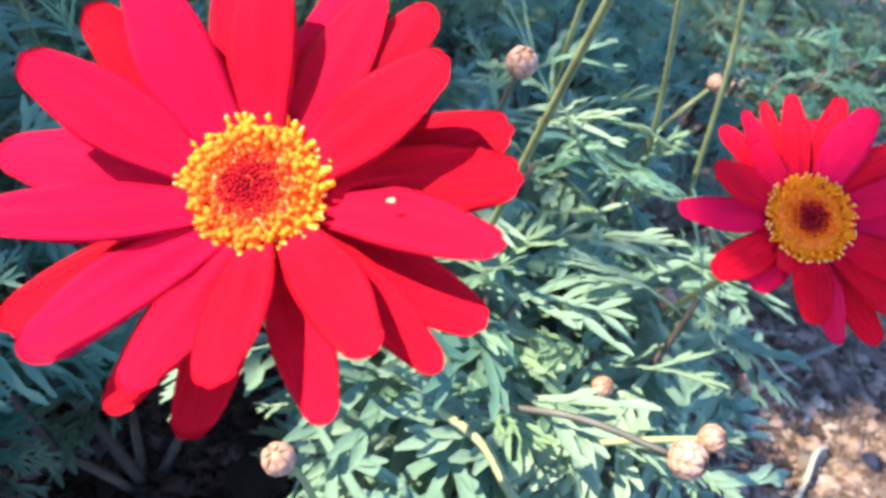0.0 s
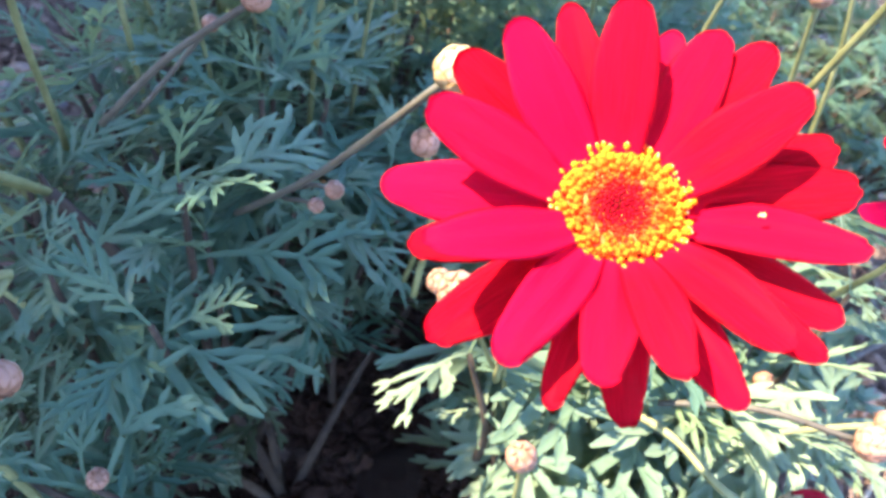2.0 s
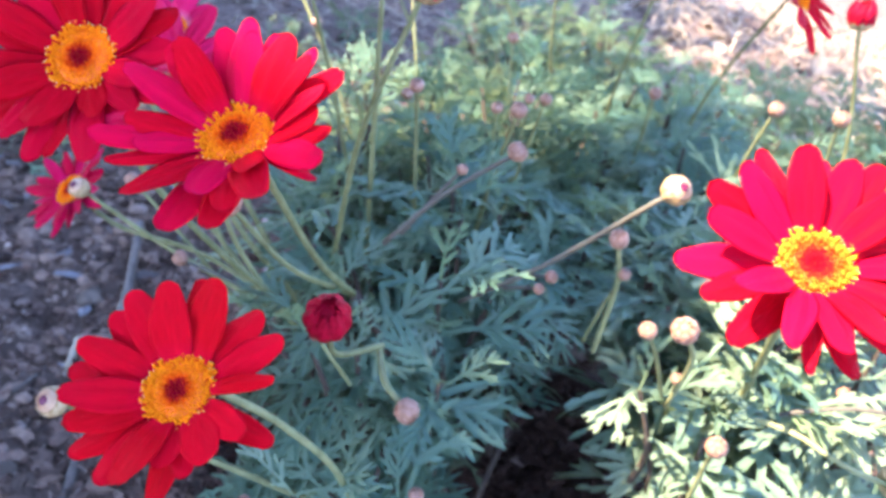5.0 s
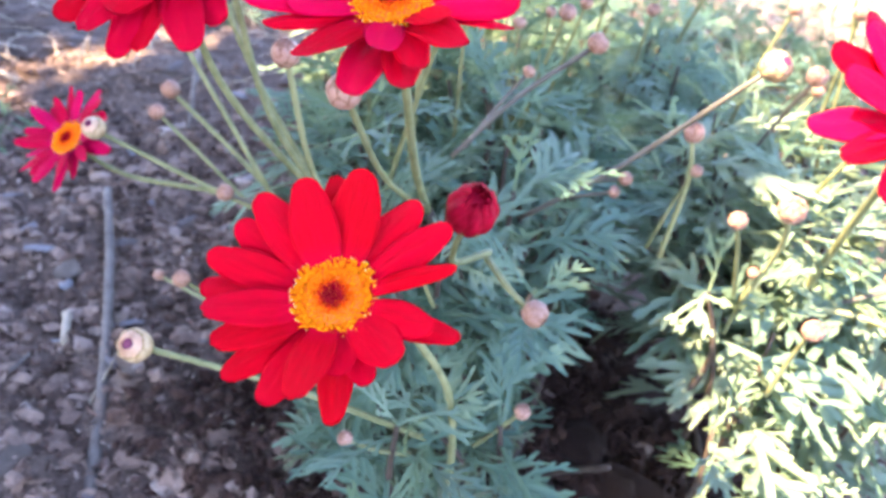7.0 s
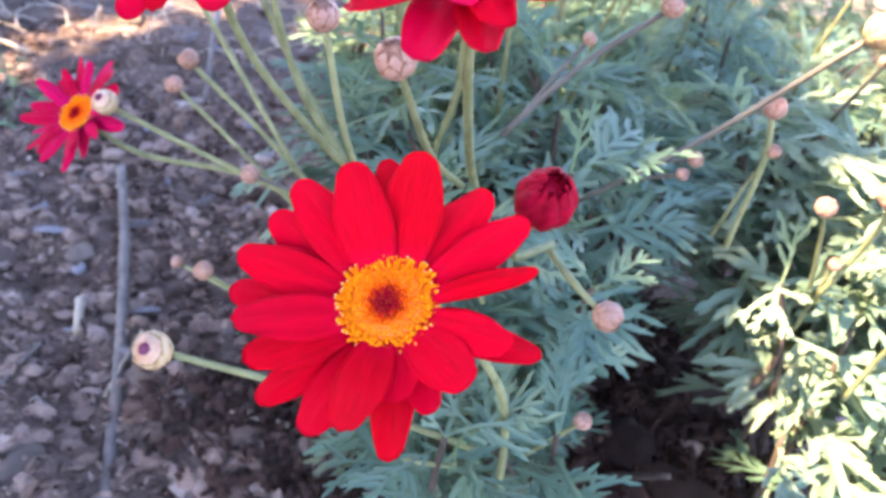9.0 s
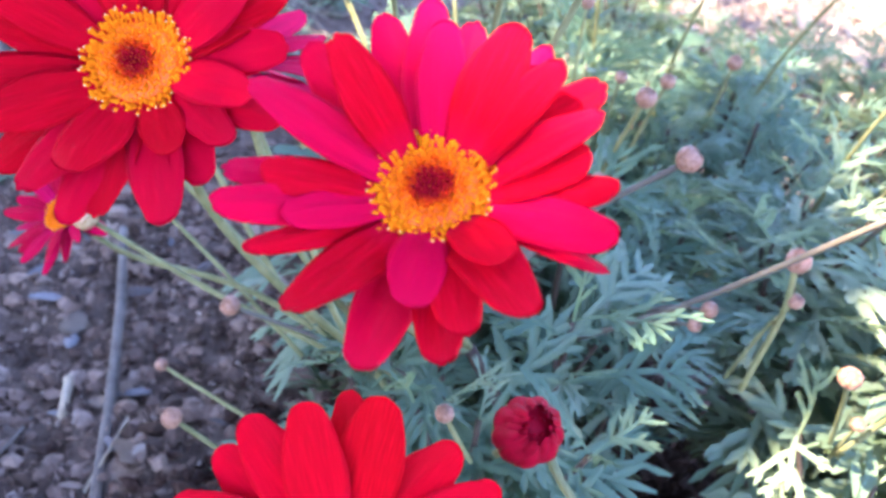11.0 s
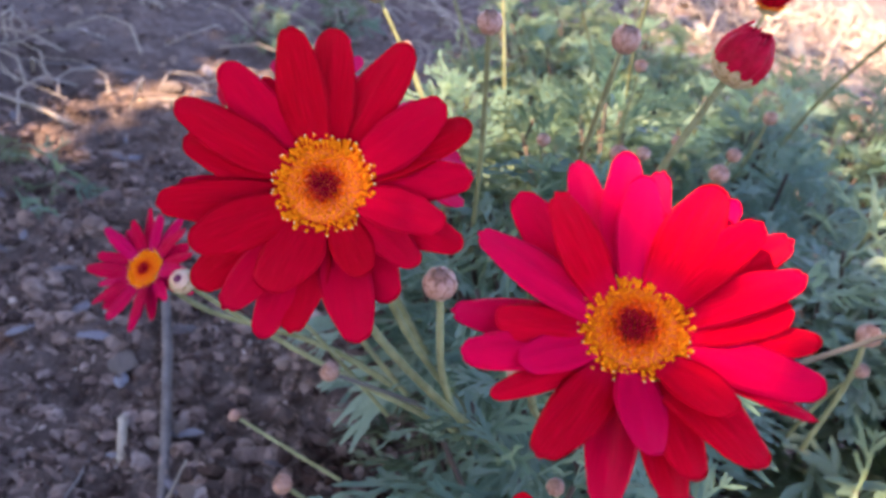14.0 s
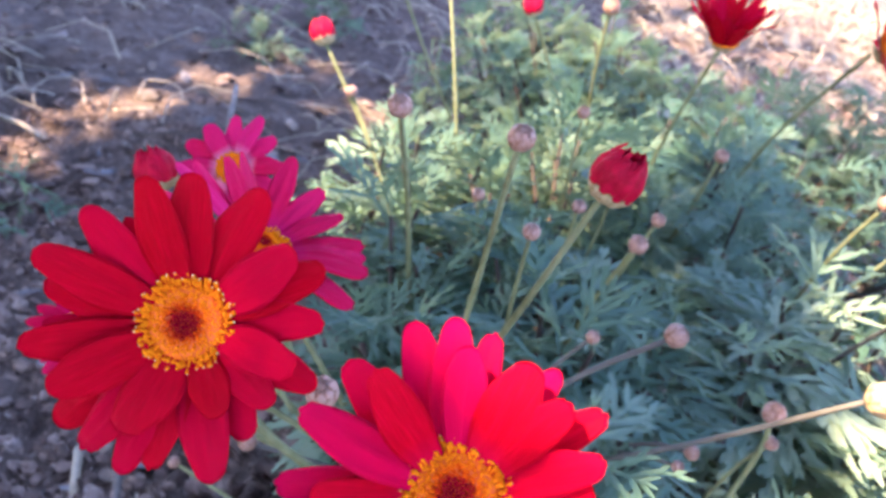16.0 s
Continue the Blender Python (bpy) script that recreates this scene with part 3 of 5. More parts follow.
class Foliage:
    """Collects the leaves of one plant: those in the chosen stretch as parts, the others joined."""

    def __init__(self, plant, near, broad=False):
        self.plant, self.near, self.count, self.first = plant, near, 0, 10 if broad else 0
        self.v, self.f, self.mi, self.tone, self.k = [], [], [], [], 0
        self.stem_v, self.stem_f = [], []

    def leaf(self, m, kind, rnd):
        if any(in_gap(m @ Vector(q)) for q in ((0.1, 0, 0), (0.4, 0, -0.06), (0.75, 0, -0.12), (1.05, 0, -0.16), (0.65, 0.28, -0.1), (0.65, -0.28, -0.1))):
            return
        which = self.first + rnd.randrange(10)
        p = m.translation
        if self.count < 300 and self.near(p.x, p.y):
            self.count += 1
            part("leaf", LEAF_MESH[which][kind], self.plant, m)
            return
        v, f = LEAVES[which]
        a = np.array(m)
        self.v.append(v @ a[:3, :3].T + a[:3, 3])
        self.f.append(f + self.k)
        self.k += len(v)
        self.mi.append(np.full(len(f), kind))
        self.tone.append(np.full(len(v), rnd.uniform(0.12, 0.52) + 0.016 * self.first))

    def stem(self, line, r0, r1):
        k = len(line) - 1
        v, f = tube_data(line, [r0 + (r1 - r0) * i / k for i in range(k + 1)], 5, 0.0, len(self.stem_v))
        self.stem_v += [tuple(q) for q in v]
        self.stem_f += f

    def finish(self):
        base = np.array(PLACED[self.plant].translation)
        if self.v:
            me = mesh_of("foliage", np.concatenate(self.v) - base, np.concatenate(self.f), [LEAF, LEAF_YOUNG, LEAF_OLD], True, np.concatenate(self.mi), np.concatenate(self.tone))
            tagged(part("foliage", me, self.plant), "finely divided grey-green leaves", kind="stuff")
        if self.stem_v:
            me = mesh_of("branch_rest", np.array(self.stem_v) - base, self.stem_f, [WOODY])
            tagged(part("branch_rest", me, self.plant), "thin green-brown branches", kind="stuff")


def shoot(fol, base, tip, rnd, size=0.034, leaves=13, old=0.05, rise=62):
    """A leafy shoot from base to tip, with leaves in a spiral and a young tuft at its end."""
    base, tip = Vector(base), Vector(tip)
    if in_gap(tip) or in_gap(base.lerp(tip, 0.6)):
        return
    mid = base.lerp(tip, 0.5) + Vector((rnd.uniform(-1, 1), rnd.uniform(-1, 1), 0.3)) * 0.006
    line = bezier([base, mid, tip], 4)
    fol.stem(line, 0.0016, 0.0008)
    along = (tip - mid).normalized()
    turn = rnd.uniform(0, 6.28)
    for i in range(leaves):
        q = i / (leaves - 1)
        t = 0.42 + 0.58 * q ** 0.8
        p = line[min(len(line) - 1, int(t * (len(line) - 1) + 0.5))].lerp(tip, max(0.0, q - 0.3) * 0.5)
        turn += 2.4 + rnd.uniform(-0.35, 0.35)
        tilt = 88 - rise * q ** 1.6 + rnd.uniform(-14, 14)
        ln = size * (1.1 - 0.62 * q ** 2.2) * rnd.uniform(0.75, 1.2)
        m = frame_of(p, along) @ pose(0, 0, 0, 0, 0, math.degrees(turn)) @ pose(0, 0, 0, rnd.uniform(-25, 25), -(90 - tilt), 0)
        m = m @ Matrix.Diagonal((ln, ln * rnd.uniform(0.85, 1.15), ln, 1))
        kind = 1 if q > 0.93 and rnd.random() < 0.7 else (2 if rnd.random() < old * (1.6 - q) else 0)
        fol.leaf(m, kind, rnd)

# ---- marguerite plants ----
main = plant_root("marguerite_plant", (0.03, 0.085, -0.004), "bushy grey-green marguerite with crimson daisies growing in soil")
right_plant = plant_root("marguerite_plant", (0.125, 0.115, -0.012), "sunlit marguerite with one large crimson daisy and pale buds")
back_plant = plant_root("marguerite_plant", (0.10, 0.36, -0.01), "further marguerite bush with red buds on tall stalks")
side_plant = plant_root("marguerite_plant", (-0.062, 0.205, -0.004), "small sunlit marguerite shoot with pale buds in soil")

MAGENTA_RIGHT = (0.97, 0.1, 0.24)
# petals: degrees round the disc; reach, rise and width in mm
FRONT_A = [(84, 27.2, 11.2, 9.6), (57, 28.4, 6.1, 9.8), (26, 27.2, 10.0, 10.0), (2, 32.8, 0.9, 9.5), (309, 27.6, 10.6, 8.2), (277, 26.0, 16.2, 7.4), (257, 26.4, 14.6, 7.7), (232, 28.0, 15.1, 7.9), (200, 27.2, 18.2, 8.6), (154, 28.2, 12.0, 9.2), (119, 27.7, 11.5, 9.8)]
MIDDLE_A = [(44, 30.8, 5.5, 9.6), (344, 32.0, 5.2, 8.2), (214, 32.1, 5.1, 9.0), (171, 33.4, 2.0, 10.2), (134, 30.7, 7.1, 9.4)]
BACK_A = [(69, 28.0, 2.8, 7.3), (15, 32.7, -1.0, 8.8), (330, 32.8, -1.2, 9.0), (317, 32.3, 3.3, 6.5), (293, 30.6, 5.7, 7.4), (265, 30.2, 7.1, 7.4), (247, 29.4, 7.2, 6.1), (189, 29.5, 3.0, 7.7), (99, 31.9, 3.3, 7.9)]
FRONT_B = [(6, 24.0, 8.7, 4.1), (76, 23.9, 8.7, 10.9), (106, 22.7, 8.1, 9.6), (192, 23.3, 8.4, 8.3), (258, 22.0, 7.8, 8.8), (280, 17.2, 5.7, 7.3), (313, 20.0, 7.0, 9.3), (336, 21.9, 7.8, 7.0)]
MIDDLE_B = [(28, 25.7, 5.7, 7.6), (47, 24.0, 5.2, 8.7), (128, 25.2, 5.6, 9.0), (163, 25.2, 5.6, 8.2), (206, 23.8, 5.2, 7.8), (294, 19.8, 4.1, 6.8)]
BACK_B = [(92, 25.3, 2.5, 6.9), (143, 25.3, 2.5, 8.7), (176, 26.0, 2.6, 8.2), (220, 25.3, 2.5, 7.0), (241, 24.1, 2.4, 8.2), (274, 25.0, 2.5, 7.6), (339, 26.0, 2.6, 6.0)]
FRONT_C = [(82, 20.0, 9.0, 7.1), (125, 18.7, 12.8, 7.4), (154, 23.8, 11.2, 7.4), (183, 19.6, 8.8, 7.0), (202, 18.2, 8.0, 6.0), (232, 24.8, 9.2, 7.8), (264, 19.6, 8.8, 7.0), (300, 17.5, 9.8, 6.5), (330, 24.3, 7.8, 6.7), (355, 19.2, 8.5, 7.2), (53, 20.0, 11.4, 8.5)]
MIDDLE_C = [(88, 24.6, 8.2, 7.2), (130, 24.0, 7.9, 7.7), (177, 25.5, 6.1, 7.0), (209, 23.6, 9.0, 4.2), (279, 22.3, 7.2, 7.1), (5, 20.8, 11.4, 6.7), (31, 19.7, 11.1, 7.1)]
BACK_C = [(74, 24.2, 4.7, 5.8), (103, 26.0, 5.2, 7.5), (195, 25.1, 11.4, 6.0), (252, 26.4, 5.9, 7.5), (272, 25.2, 5.5, 7.1), (296, 23.7, 10.7, 8.0), (322, 25.2, 5.8, 3.3), (345, 22.7, 7.9, 6.0), (24, 24.2, 6.8, 6.2), (46, 22.6, 7.0, 6.0)]
FRONT_D = [(100, 25.0, 9.1, 8.6), (29, 23.7, 8.6, 9.1), (338, 21.6, 7.6, 7.7), (294, 17.3, 5.7, 7.2), (244, 19.8, 6.8, 10.1), (207, 22.8, 8.2, 9.0), (151, 25.6, 9.4, 8.0)]
MIDDLE_D = [(84, 25.4, 6.0, 9.4), (56, 26.8, 6.4, 8.8), (19, 26.2, 6.2, 8.3), (0, 24.9, 5.8, 7.7), (318, 20.8, 4.7, 7.2), (283, 27.0, 6.4, 9.0), (233, 25.8, 6.1, 7.9), (187, 26.6, 6.3, 7.9), (162, 23.5, 5.4, 8.0), (129, 25.3, 5.9, 8.8)]
BACK_D = [(334, 25.6, 3.3, 7.3), (300, 22.8, 2.9, 8.3), (258, 25.3, 3.3, 8.0), (247, 27.2, 3.5, 7.0), (218, 26.8, 3.5, 9.5), (179, 23.8, 3.1, 4.4), (118, 20.9, 2.6, 4.4)]
FRONT_G = [(127, 19.7, 3.7, 6.4), (153, 23.1, 4.5, 8.2), (238, 13.4, 2.1, 5.9), (265, 22.8, 4.4, 7.9), (325, 26.2, 5.0, 8.1), (16, 26.8, 5.0, 8.2), (60, 26.3, 5.3, 9.1)]
MIDDLE_G = [(95, 27.4, 2.3, 7.4), (119, 26.8, 2.2, 6.1), (176, 28.3, 2.4, 7.8), (209, 24.8, 2.0, 8.8), (277, 26.7, 2.2, 8.1), (310, 26.6, 2.1, 8.2), (346, 26.4, 2.1, 8.3), (37, 26.1, 2.2, 8.4), (72, 27.8, 2.4, 7.7)]
BACK_G = [(104, 27.7, -1.6, 6.3), (127, 26.6, -1.5, 5.6), (232, 19.2, -1.0, 7.6), (297, 29.6, -1.7, 6.8), (2, 27.6, -1.4, 8.4), (80, 22.9, -1.3, 7.8)]


def even(num, mm, spread, lift, seed, width=6.4):
    """Petals spread evenly in two layers, tilted up by lift degrees."""
    rnd = random.Random(seed)
    layers = [[], []]
    for i in range(num):
        reach = mm + rnd.uniform(-spread, spread)
        a = radians(lift + (3, -4)[i % 2] + rnd.uniform(-6, 6))
        layers[i % 2].append((360 * i / num + rnd.uniform(-5, 5), 3.5 + (reach - 3.5) * math.cos(a), (reach - 3.5) * math.sin(a), width * rnd.uniform(0.85, 1.12)))
    return layers


flower(right_plant, (0.0878, 0.0298, 0.2005), (-0.09, -0.58, 0.81), (0.927, 0.248, 0.281), 0.0082, (FRONT_A, MIDDLE_A, BACK_A), PETAL_CARMINE, "large crimson daisy with a red-hearted orange disc", 1, 0.50, 0.60)
flower(main, (-0.0443, -0.0277, 0.1630), (-0.2, -0.57, 0.8), (0.973, -0.019, 0.23), 0.0070, (FRONT_B, MIDDLE_B, BACK_B), PETAL_RED, "bright red daisy with an orange disc", 2, 0.36, 0.8)
flower(main, (-0.0425, -0.0080, 0.2155), (-0.19, -0.5, 0.845), (0.962, 0.078, 0.262), 0.0070, (FRONT_C, MIDDLE_C, BACK_C), PETAL_CRIMSON, "open crimson daisy with a golden disc", 3, 0.38, 0.8)
flower(main, (-0.0918, 0.0193, 0.2110), (-0.06, -0.786, 0.615), (0.969, 0.101, 0.224), 0.0072, (FRONT_D, MIDDLE_D, BACK_D), PETAL_DARK, "deep red daisy with a golden disc", 4, 0.36, 0.84)
flower(right_plant, (0.1731, 0.1131, 0.1751), (0.05, -0.62, 0.78), (0.924, 0.306, 0.23), 0.0080, (FRONT_G, MIDDLE_G, BACK_G), PETAL_CRIMSON, "crimson daisy with folded back petals", 5, 0.4, 0.8)
flower(main, (-0.158, 0.112, 0.110), (-0.42, -0.55, 0.72), MAGENTA_RIGHT, 0.0056, even(21, 20.5, 2.5, 10, 6, 5.0), PETAL_ROSE, "small rose-red daisy with a yellow disc", 6, 0.4, 0.8)
flower(main, (-0.0905, 0.064, 0.1965), (0.35, 0.05, 0.93), (0.9, 0.2, -0.3), 0.0062, even(17, 26, 2.5, 22, 7), PETAL_PINK, "magenta daisy with curled petals behind the red one", 7, 0.3, 0.8)
flower(main, (-0.1075, 0.098, 0.1935), (-0.1, -0.7, 0.7), MAGENTA_RIGHT, 0.0037, even(12, 15.5, 1.5, 5, 8, 5.4), PETAL_PALE, "small pink daisy with pale petal bases", 8, 0.2, 0.8)
flower(back_plant, (0.060, 0.274, 0.2045), (-0.1, -0.1, 1), (1, 0, 0), 0.0056, even(17, 27, 2.5, 56, 9, 5.6), PETAL_DARK, "half-open dark red daisy", 9, 0.3, 0.8)
flower(back_plant, (0.1235, 0.264, 0.2210), (0.70, -0.40, 0.55), (0.5, 0.3, -0.6), 0.0065, even(15, 29, 3, 12, 10), PETAL_DARK, "red daisy seen from its side", 10, 0.3, 0.8)

# stalks of the flowers
FORK = (-0.0264, 0.0554, 0.138)
stalk(right_plant, [(0.115, 0.095, 0.09), (0.103, 0.066, 0.15), (0.0895, 0.036, 0.1945)], 0.0012)
stalk(main, [(-0.004, 0.022, 0.055), (-0.012, 0.010, 0.105), (-0.026, -0.008, 0.140), (-0.041, -0.0205, 0.1595)], 0.00096)
stalk(main, [FORK, (-0.033, 0.030, 0.165), (-0.0405, -0.002, 0.2085)], 0.00096)
stalk(main, [(-0.035, 0.06, 0.115), (-0.062, 0.040, 0.150), (-0.083, 0.031, 0.178), (-0.0915, 0.0245, 0.2060)], 0.00096)
stalk(right_plant, [(0.15, 0.14, 0.09), (0.166, 0.128, 0.135), (0.1725, 0.117, 0.1690)], 0.00096)
stalk(right_plant, [(0.104, 0.086, 0.095), (0.1117, 0.0786, 0.112), (0.1272, 0.0710, 0.117), (0.1390, 0.0580, 0.120), (0.1540, 0.0566, 0.1182)], 0.0010)
stalk(main, [(-0.04, 0.085, 0.09), (-0.09, 0.098, 0.105), (-0.135, 0.110, 0.100), (-0.156, 0.1145, 0.1055)], 0.00096)
stalk(main, [(-0.045, 0.075, 0.110), (-0.075, 0.068, 0.15), (-0.0895, 0.0658, 0.1905)], 0.0010)
stalk(main, [(-0.05, 0.085, 0.105), (-0.085, 0.094, 0.15), (-0.107, 0.1005, 0.1895)], 0.00096)
stalk(back_plant, [(0.062, 0.30, 0.08), (0.056, 0.288, 0.14), (0.0597, 0.2745, 0.2005)], 0.00096)
stalk(back_plant, [(0.098, 0.30, 0.09), (0.105, 0.285, 0.16), (0.1195, 0.2655, 0.2175)], 0.00096)
stalk(main, [(0.03, 0.085, 0.0), (0.01, 0.075, 0.06), (-0.012, 0.065, 0.11), FORK], 0.0018, WOODY)

# buds: plant, place, foot of the stalk, middle of the stalk, radius, kind
BUDS = [
    (main, (0.0571, 0.0565, 0.1990), (0.006, 0.0830, 0.126), (0.030, 0.0727, 0.1556), 3.8, "eyed", STALK_RED),
    (main, (0.0505, 0.0785, 0.1685), (0.056, 0.083, 0.120), (0.0555, 0.082, 0.150), 3.5, "pale", STALK),
    (main, (0.0565, 0.081, 0.1550), (0.052, 0.087, 0.120), (0.0545, 0.085, 0.140), 2.3, "pale", STALK),
    (main, (0.0335, 0.0745, 0.151), (0.020, 0.083, 0.140), (0.027, 0.080, 0.146), 2.4, "pale", STALK_RED),
    (main, (0.0305, 0.0720, 0.147), (0.018, 0.083, 0.136), (0.025, 0.079, 0.141), 2.0, "pale", STALK_RED),
    (right_plant, (0.0642, 0.056, 0.1526), (0.082, 0.073, 0.115), (0.072, 0.064, 0.138), 3.0, "pale", STALK),
    (right_plant, (0.0694, 0.0399, 0.1665), (0.083, 0.070, 0.115), (0.080, 0.056, 0.146), 4.2, "pale", STALK),
    (right_plant, (0.082, 0.068, 0.129), (0.088, 0.080, 0.095), (0.085, 0.074, 0.112), 2.1, "pale", STALK),
    (main, (0.0018, 0.005, 0.1435), (-0.011, 0.024, 0.146), (-0.006, 0.010, 0.147), 3.6, "pale", STALK),
    (main, (0.0127, 0.0724, 0.1917), (-0.022, 0.070, 0.150), (-0.006, 0.072, 0.172), 3.3, "pale", STALK_RED),
    (main, (-0.003, 0.084, 0.176), (-0.018, 0.078, 0.150), (-0.010, 0.083, 0.164), 2.1, "pale", STALK_RED),
    (main, (-0.0303, 0.0287, 0.1408), (-0.020, 0.040, 0.115), (-0.026, 0.033, 0.130), 2.3, "pale", STALK),
    (main, (0.009, 0.0164, 0.1012), (0.000, 0.026, 0.075), (0.005, 0.020, 0.090), 2.6, "pale", STALK),
    (main, (-0.039, 0.003, 0.094), (-0.020, 0.014, 0.080), (-0.030, 0.008, 0.086), 2.3, "pale", STALK),
    (main, (-0.0921, -0.0038, 0.1213), (-0.015, 0.016, 0.085), (-0.055, 0.002, 0.110), 3.8, "eyed", STALK),
    (main, (-0.0505, 0.0074, 0.1905), FORK, (-0.040, 0.030, 0.160), 4.2, "pale", STALK),
    (main, (-0.0678, 0.0330, 0.1868), (-0.045, 0.060, 0.115), (-0.060, 0.045, 0.150), 3.8, "pale", STALK),
    (main, (-0.0890, 0.0650, 0.1268), (-0.035, 0.075, 0.105), (-0.062, 0.070, 0.117), 2.9, "pale", STALK_RED),
    (main, (-0.1367, 0.0840, 0.1312), (-0.050, 0.070, 0.110), (-0.095, 0.074, 0.122), 3.4, "eyed", STALK),
    (main, (-0.1163, 0.0841, 0.1408), (-0.070, 0.075, 0.105), (-0.095, 0.080, 0.125), 2.8, "pale", STALK),
    (main, (-0.1165, 0.0980, 0.1430), (-0.065, 0.085, 0.105), (-0.092, 0.092, 0.126), 3.4, "pale", STALK),
    (main, (-0.0934, 0.0359, 0.1133), (-0.045, 0.030, 0.095), (-0.070, 0.032, 0.104), 2.8, "pale", STALK),
    (main, (-0.1214, 0.0987, 0.0655), (-0.080, 0.085, 0.060), (-0.100, 0.092, 0.062), 2.4, "pale", STALK),
    (side_plant, (-0.0676, 0.108, 0.218), (-0.052, 0.150, 0.120), (-0.060, 0.128, 0.175), 3.6, "pale", STALK),
    (main, (-0.0374, 0.0842, 0.2287), (-0.034, 0.112, 0.110), (-0.036, 0.097, 0.175), 3.6, "pale", STALK),
    (side_plant, (-0.0654, 0.1884, 0.1525), (-0.055, 0.200, 0.090), (-0.059, 0.193, 0.125), 2.7, "pale", STALK),
    (side_plant, (-0.0933, 0.2116, 0.1692), (-0.066, 0.200, 0.120), (-0.080, 0.206, 0.148), 2.7, "pale", STALK),
    (main, (0.0095, 0.118, 0.187), (0.004, 0.135, 0.120), (0.006, 0.127, 0.155), 3.2, "pale", STALK),
    (main, (0.018, 0.135, 0.187), (0.012, 0.150, 0.120), (0.015, 0.142, 0.155), 2.5, "pale", STALK),
    (main, (-0.025, 0.102, 0.193), (-0.018, 0.122, 0.120), (-0.022, 0.112, 0.160), 2.7, "pale", STALK),
    (main, (-0.037, 0.161, 0.166), (-0.028, 0.170, 0.110), (-0.032, 0.166, 0.140), 2.6, "pale", STALK),
    (main, (0.000, 0.167, 0.167), (0.004, 0.180, 0.110), (0.002, 0.174, 0.140), 2.8, "pale", STALK),
    (main, (0.012, 0.173, 0.172), (0.014, 0.190, 0.110), (0.013, 0.181, 0.140), 2.4, "pale", STALK),
    (back_plant, (-0.002, 0.208, 0.185), (0.010, 0.235, 0.110), (0.003, 0.220, 0.150), 2.8, "pale", STALK),
    (back_plant, (0.072, 0.248, 0.163), (0.075, 0.270, 0.100), (0.074, 0.258, 0.135), 3.6, "pale", STALK),
    (back_plant, (0.011, 0.296, 0.202), (0.030, 0.320, 0.100), (0.016, 0.305, 0.160), 4.4, "pale", STALK),
    (right_plant, (0.104, 0.1271, 0.179), (0.095, 0.150, 0.110), (0.100, 0.138, 0.150), 4.0, "pale", STALK_RED),
    (right_plant, (0.1603, 0.2327, 0.143), (0.140, 0.225, 0.095), (0.150, 0.230, 0.122), 3.4, "pale", STALK),
    (right_plant, (0.1614, 0.1364, 0.1227), (0.135, 0.128, 0.095), (0.148, 0.132, 0.112), 3.4, "pale", STALK),
    (right_plant, (0.1437, 0.131, 0.1077), (0.125, 0.125, 0.085), (0.135, 0.128, 0.098), 2.0, "pale", STALK),
    (right_plant, (0.151, 0.1012, 0.117), (0.135, 0.110, 0.085), (0.143, 0.105, 0.103), 3.0, "pale", STALK),
    (right_plant, (0.169, 0.0762, 0.1325), (0.112, 0.085, 0.105), (0.142, 0.080, 0.126), 4.6, "pale", STALK_RED),
    (right_plant, (0.1740, 0.0850, 0.1320), (0.140, 0.088, 0.100), (0.160, 0.086, 0.120), 3.4, "pale", STALK),
    (right_plant, (0.197, 0.146, 0.095), (0.160, 0.130, 0.080), (0.180, 0.138, 0.090), 3.3, "pale", STALK),
    (right_plant, (0.092, 0.040, 0.129), (0.098, 0.055, 0.090), (0.095, 0.048, 0.112), 3.6, "pale", STALK),
    (right_plant, (0.132, 0.171, 0.195), (0.150, 0.200, 0.100), (0.142, 0.186, 0.150), 3.6, "pale", STALK),
    (right_plant, (0.110, 0.180, 0.190), (0.110, 0.204, 0.100), (0.109, 0.192, 0.155), 3.4, "pale", STALK),
    (main, (-0.0200, -0.0050, 0.1745), (-0.010, 0.024, 0.147), (-0.020, 0.012, 0.150), 5.4, "red", STALK),
    (main, (-0.0198, 0.0581, 0.2378), (-0.040, 0.080, 0.130), (-0.032, 0.058, 0.190), 5.4, "red", STALK),
    (side_plant, (-0.1097, 0.2238, 0.1853), (-0.080, 0.206, 0.148), (-0.0935, 0.2125, 0.166), 4.8, "red", STALK),
    (main, (-0.1283, 0.0987, 0.1869), (-0.080, 0.085, 0.120), (-0.110, 0.094, 0.160), 5.5, "red", STALK),
    (back_plant, (-0.023, 0.317, 0.187), (0.020, 0.330, 0.110), (-0.006, 0.318, 0.158), 4.8, "red", STALK),
    (back_plant, (-0.098, 0.330, 0.192), (-0.040, 0.340, 0.090), (-0.075, 0.332, 0.150), 5.0, "red", STALK),
    (back_plant, (-0.071, 0.263, 0.225), (-0.040, 0.238, 0.120), (-0.058, 0.250, 0.185), 3.6, "pale", STALK),
    (right_plant, (0.136, 0.211, 0.227), (0.168, 0.215, 0.105), (0.156, 0.214, 0.170), 5.6, "red", STALK),
    (right_plant, (0.1210, 0.0700, 0.2400), (0.108, 0.115, 0.120), (0.1160, 0.0860, 0.1950), 4.6, "pale", STALK),
]
BUD_LABELS = {"eyed": "cream bud opening round a dark eye", "pale": "round pinkish cream closed bud", "red": "fat red bud about to open"}
